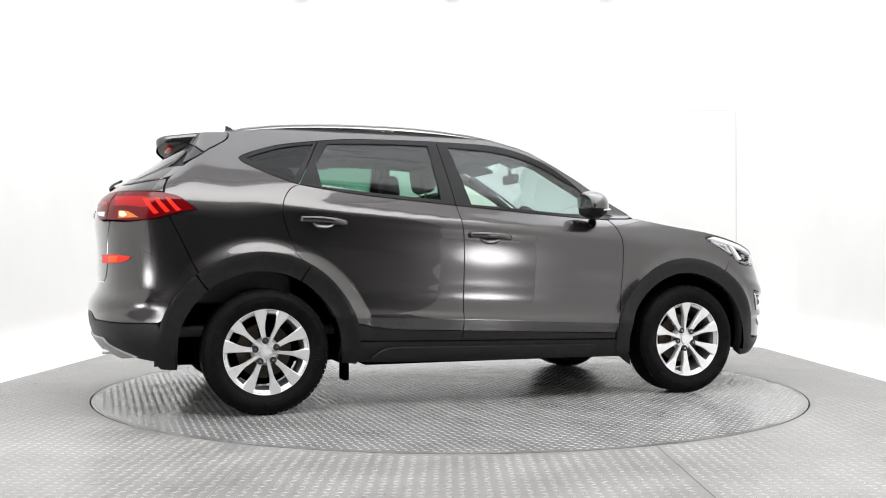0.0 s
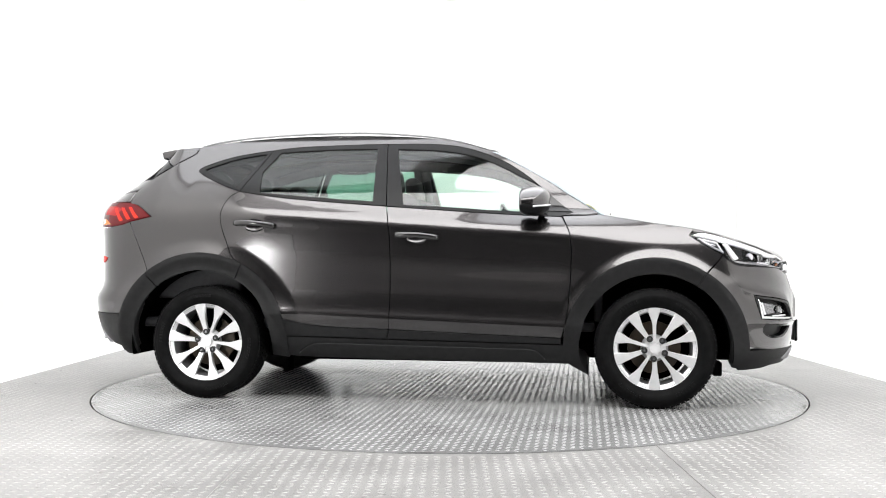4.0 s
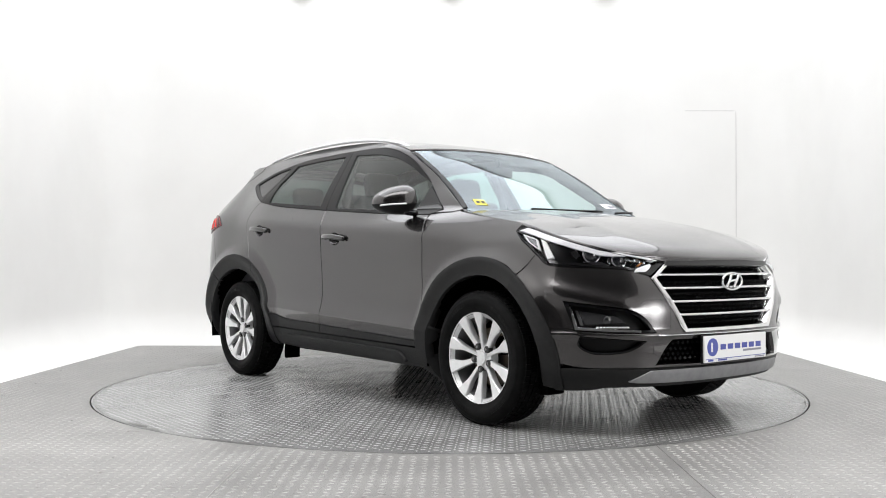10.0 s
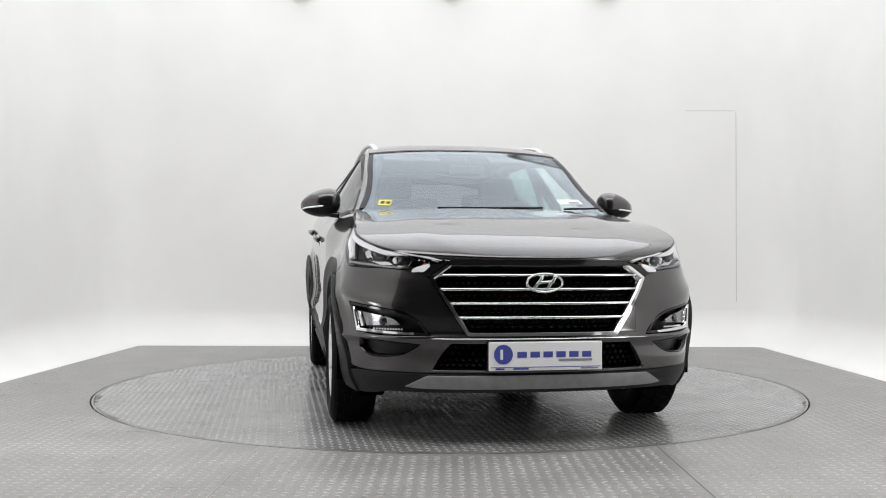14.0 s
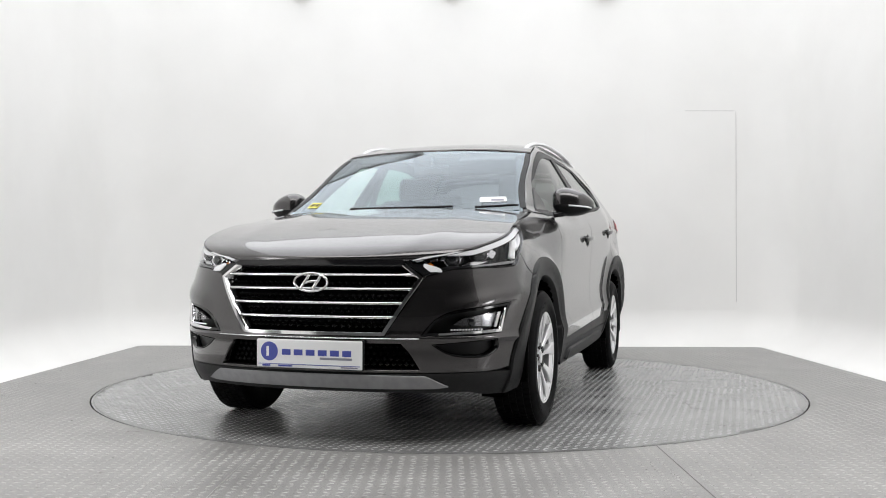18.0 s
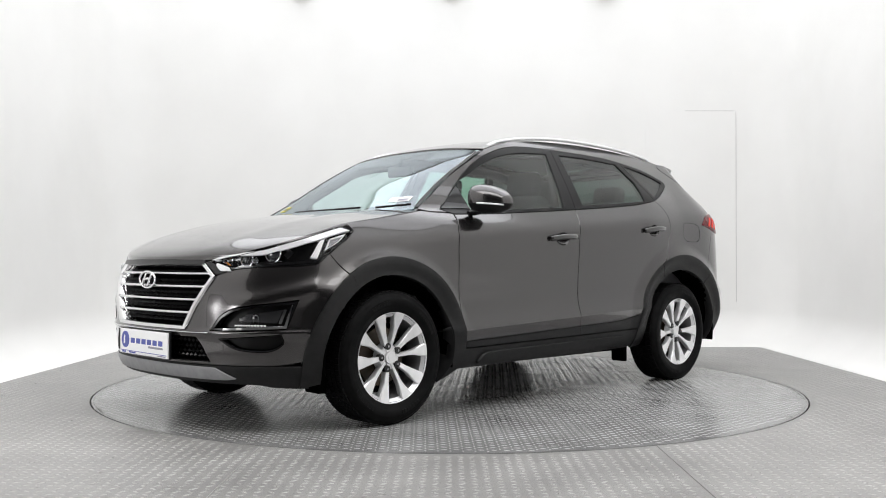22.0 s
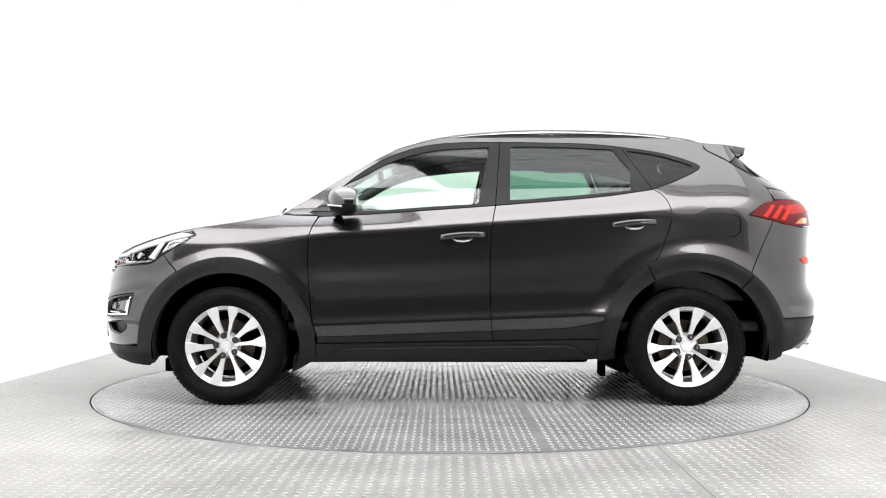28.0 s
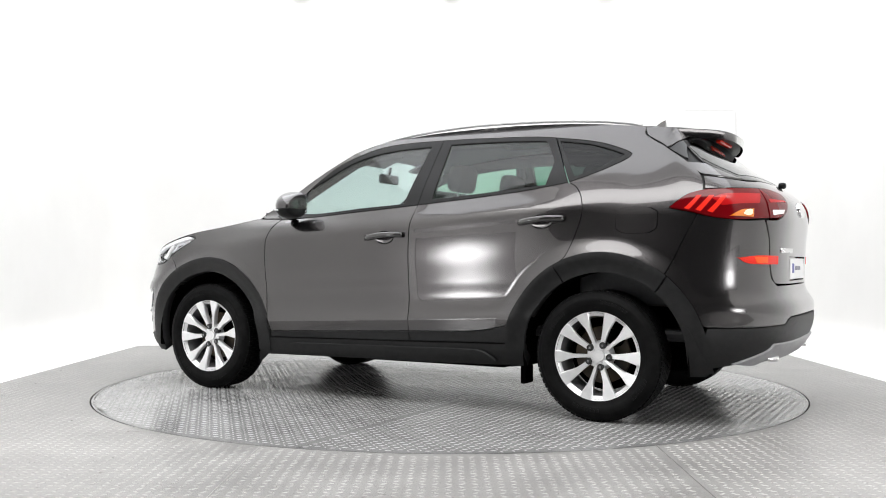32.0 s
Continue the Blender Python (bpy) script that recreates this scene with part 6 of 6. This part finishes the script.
def handle(doors, x0, z0, x1, z1):
    loop = cup_loop(x0, z0, x1, z1)
    ca, cz = side((x0 + x1) / 2, (z0 + z1) / 2 - 0.006)

    def bowl(a, z):
        return -0.026 * np.clip(1 - ((a - ca) / 0.066) ** 2 - ((z - cz) / 0.041) ** 2, 0, 1) ** 0.6
    for i, sg in enumerate((1, -1)):
        path = []
        for u in np.linspace(0, 1, 18):
            x, z = x0 + (x1 - x0) * u, z0 + (z1 - z0) * u
            y = float(half_width(x, z)) + 0.004 + 0.030 * math.sin(math.pi * min(max(u, 0.01), 0.99)) ** 0.45
            path.append((x, sg * y, z + 0.008 * math.sin(math.pi * u)))
        h = tube_part("door_handle", path, 0.010, M_GLOSSGREY, doors[i], "gloss dark grey pull handle", rz=0.016, n=14)
        part("handle_cup", build("handle_cup", panel(loop, gap=-0.001, depth=0.002, grid=0.01, relief=bowl), M_PAINT, sg < 0), M_PAINT, h, "hollow behind the handle")


handle(df, *HANDLE_F)
handle(dr, *HANDLE_R)

# wipers
for y0, y1, x0 in ((0.30, -0.33, 1.205), (-0.46, -0.70, 1.16)):
    pts = []
    for u in np.linspace(0, 1, 10):
        y = y0 + (y1 - y0) * u
        p = ws_fn(np.array([0.052 + 0.015 * u]), np.array([y / 0.75]))[0]
        pts.append((p[0] + 0.012, -p[1], p[2] + 0.012))
    tube_part("wiper", pts, 0.005, M_TRIM, label="black windscreen wiper", rz=0.006, n=8)

# stickers inside the windscreen
def on_screen(name, y0, y1, u0, u1, mat, lift, label=""):
    return single(name, patch(ws_fn, u0, u1, min(y0, y1), max(y0, y1), nu=5, nv=6, lift=lift, depth=0), mat, wind, label)


on_screen("yellow_sticker", -0.86, -0.76, 0.105, 0.185, M_YELLOW, 0.0, "small yellow sticker with dark bars")
for k in range(2):
    on_screen("sticker_bar", -0.845 + 0.045 * k, -0.813 + 0.045 * k, 0.127, 0.163, M_TRIM, 0.001)
on_screen("white_card", 0.64, 0.85, 0.155, 0.225, M_WHITE, 0.0, "white paper card behind the screen")
on_screen("card_bar", 0.73, 0.83, 0.165, 0.195, M_GREYP, 0.001)

# ---- cabin ----
def soft_box(name, size, at, bev, mat, parent, rot=None, label=""):
    return part(name, box_bm(size, at, bev, rot, 4), mat, parent, label, True)


pair("door_card", panel(spline(door_front), lift=-0.06, depth=0.004, grid=0.06), M_CABIN, df, "black inner door trim")
pair("door_card", panel(spline(door_rear), lift=-0.06, depth=0.004, grid=0.06), M_CABIN, dr, "black inner door trim")
cabin = part("cabin_floor", box_bm((2.9, 1.5, 0.06), (-0.45, 0, 0.45), 0.02), M_CABIN, car, "dark carpeted cabin floor")
part("dashboard", box_bm((0.42, 1.44, 0.30), (0.80, 0, 0.93), 0.09, None, 5), M_CABIN, cabin, "black dashboard", True)
part("instrument_hood", box_bm((0.20, 0.42, 0.10), (0.68, -0.37, 1.075), 0.045, None, 4), M_CABIN, cabin, "", True)
part("bulkhead", box_bm((0.05, 1.46, 0.6), (1.02, 0, 0.78), 0.01), M_CABIN, cabin)
part("parcel_shelf", box_bm((0.55, 1.25, 0.04), (-1.62, 0, 1.12), 0.015), M_CABIN, cabin, "black parcel shelf")
whl = part("steering_wheel", mesh_from("steering_wheel", *tube([tuple(Vector((0.50, -0.37, 1.02)) + Euler((0, radians(-24), 0)).to_matrix() @ Vector((0, 0.18 * math.cos(t), 0.18 * math.sin(t)))) for t in np.linspace(0, 2 * math.pi, 37)], 0.016, None, 8, False, (1, 0, 0.3)), M_CABIN, True), M_CABIN, cabin, "black steering wheel")
part("wheel_boss", box_bm((0.05, 0.16, 0.12), (0.52, -0.37, 1.02), 0.03, Euler((0, radians(-24), 0)).to_matrix(), 3), M_CABIN, whl, "", True)
for a in (0, 180, 270):
    d = Euler((0, radians(-24), 0)).to_matrix() @ Vector((0, math.cos(radians(a)), math.sin(radians(a))))
    c = Vector((0.505, -0.37, 1.02))
    tube_part("wheel_spoke", [tuple(c + d * 0.05), tuple(c + d * 0.11), tuple(c + d * 0.175)], 0.014, M_CABIN, whl, n=6, up=(1, 0.01, 0.3))


def seat(x, y, wide, front_seat=True):
    s = soft_box("seat_cushion", (0.52, wide, 0.18), (x + 0.14, y, 0.66), 0.06, M_CLOTH, cabin, Euler((0, radians(-6), 0)).to_matrix(), "black cloth car seat")
    lean = Euler((0, radians(-17), 0)).to_matrix()
    soft_box("seat_back", (0.15, wide * 0.96, 0.62), (x - 0.16, y, 0.96), 0.055, M_CLOTH, s, lean, "black cloth backrest")
    return s


def headrest(seat_ob, x, y, z, wide=0.26):
    soft_box("headrest", (0.10, wide, 0.17), (x, y, z), 0.045, M_CLOTH, seat_ob, Euler((0, radians(-10), 0)).to_matrix(), "black cloth headrest")
    for d in (-0.06, 0.06):
        tube_part("headrest_post", [(x + 0.005, y + d, z - 0.16), (x, y + d, z - 0.05)], 0.006, M_SATIN, seat_ob, n=6, up=(1, 0, 0))


for y in (0.37, -0.37):
    s = seat(0.02, y, 0.50)
    headrest(s, -0.275, y, 1.345)
rs = seat(-0.88, 0.0, 1.28)
for y in (0.42, -0.42):
    headrest(rs, -1.16, y, 1.295, 0.25)
headrest(rs, -1.16, 0.0, 1.265, 0.22)
soft_box("rear_view_mirror", (0.03, 0.23, 0.065), (0.50, 0.0, 1.405), 0.014, M_CABIN, cabin, None, "black rear-view mirror")
tube_part("mirror_stem", [(0.50, 0, 1.42), (0.495, 0, 1.45), (0.485, 0, 1.485)], 0.012, M_CABIN, cabin, n=8, up=(0, 1, 0))
for sg in (1, -1):
    inner = [(0.66, 1.31), (0.47, 1.415), (0.22, 1.492), (-0.2, 1.532), (-0.6, 1.535), (-0.95, 1.522), (-1.2, 1.485), (-1.42, 1.425)]
    tube_part("roof_lining_edge", smooth_path([(x, sg * (float(half_width(x, z)) - 0.05), z) for x, z in inner], 30), 0.022, M_CABIN, cabin, "dark trim along the inner door top", rz=0.036, n=8)
    for x in (0.0, -0.78):
        tube_part("grab_handle", smooth_path([(x + 0.12, sg * 0.575, 1.52), (x + 0.09, sg * 0.555, 1.495), (x - 0.09, sg * 0.555, 1.497), (x - 0.12, sg * 0.575, 1.525)], 12), 0.011, M_CABIN, cabin, "dark folding grab handle", n=8)
    tube_part("windscreen_pillar_trim", smooth_path([(0.95, sg * 0.665, 1.10), (0.74, sg * 0.622, 1.245), (0.42, sg * 0.55, 1.445)], 12), 0.024, M_CABIN, cabin, "dark inner windscreen pillar", n=8, rz=0.03)
    tube_part("pillar_trim", smooth_path([(-0.20, sg * 0.70, 1.18), (-0.22, sg * 0.655, 1.36), (-0.25, sg * 0.58, 1.55)], 8), 0.03, M_CABIN, cabin, "dark inner pillar trim", n=8, up=(0, 1, 0), rz=0.02)
    soft_box("sun_visor", (0.17, 0.36, 0.02), (0.36, sg * 0.34, 1.50), 0.008, M_LINER, cabin, Euler((0, radians(22), 0)).to_matrix(), "pale sun visor")
    soft_box("boot_side", (0.75, 0.05, 0.6), (-1.55, sg * 0.70, 0.90), 0.02, M_CABIN, cabin)


def motions():
    walk(turntable, [(t, pose(0, 0, 0, 0, 0, a)) for t, a in TURN])
    rows = []
    for t, a in TURN:
        c, s = math.cos(radians(a)), math.sin(radians(a))
        rows.append((t, pose(c * CAR_X - s * CAR_Y, s * CAR_X + c * CAR_Y, 0.0, 0, 0, a)))
    walk(car, rows)


motions()
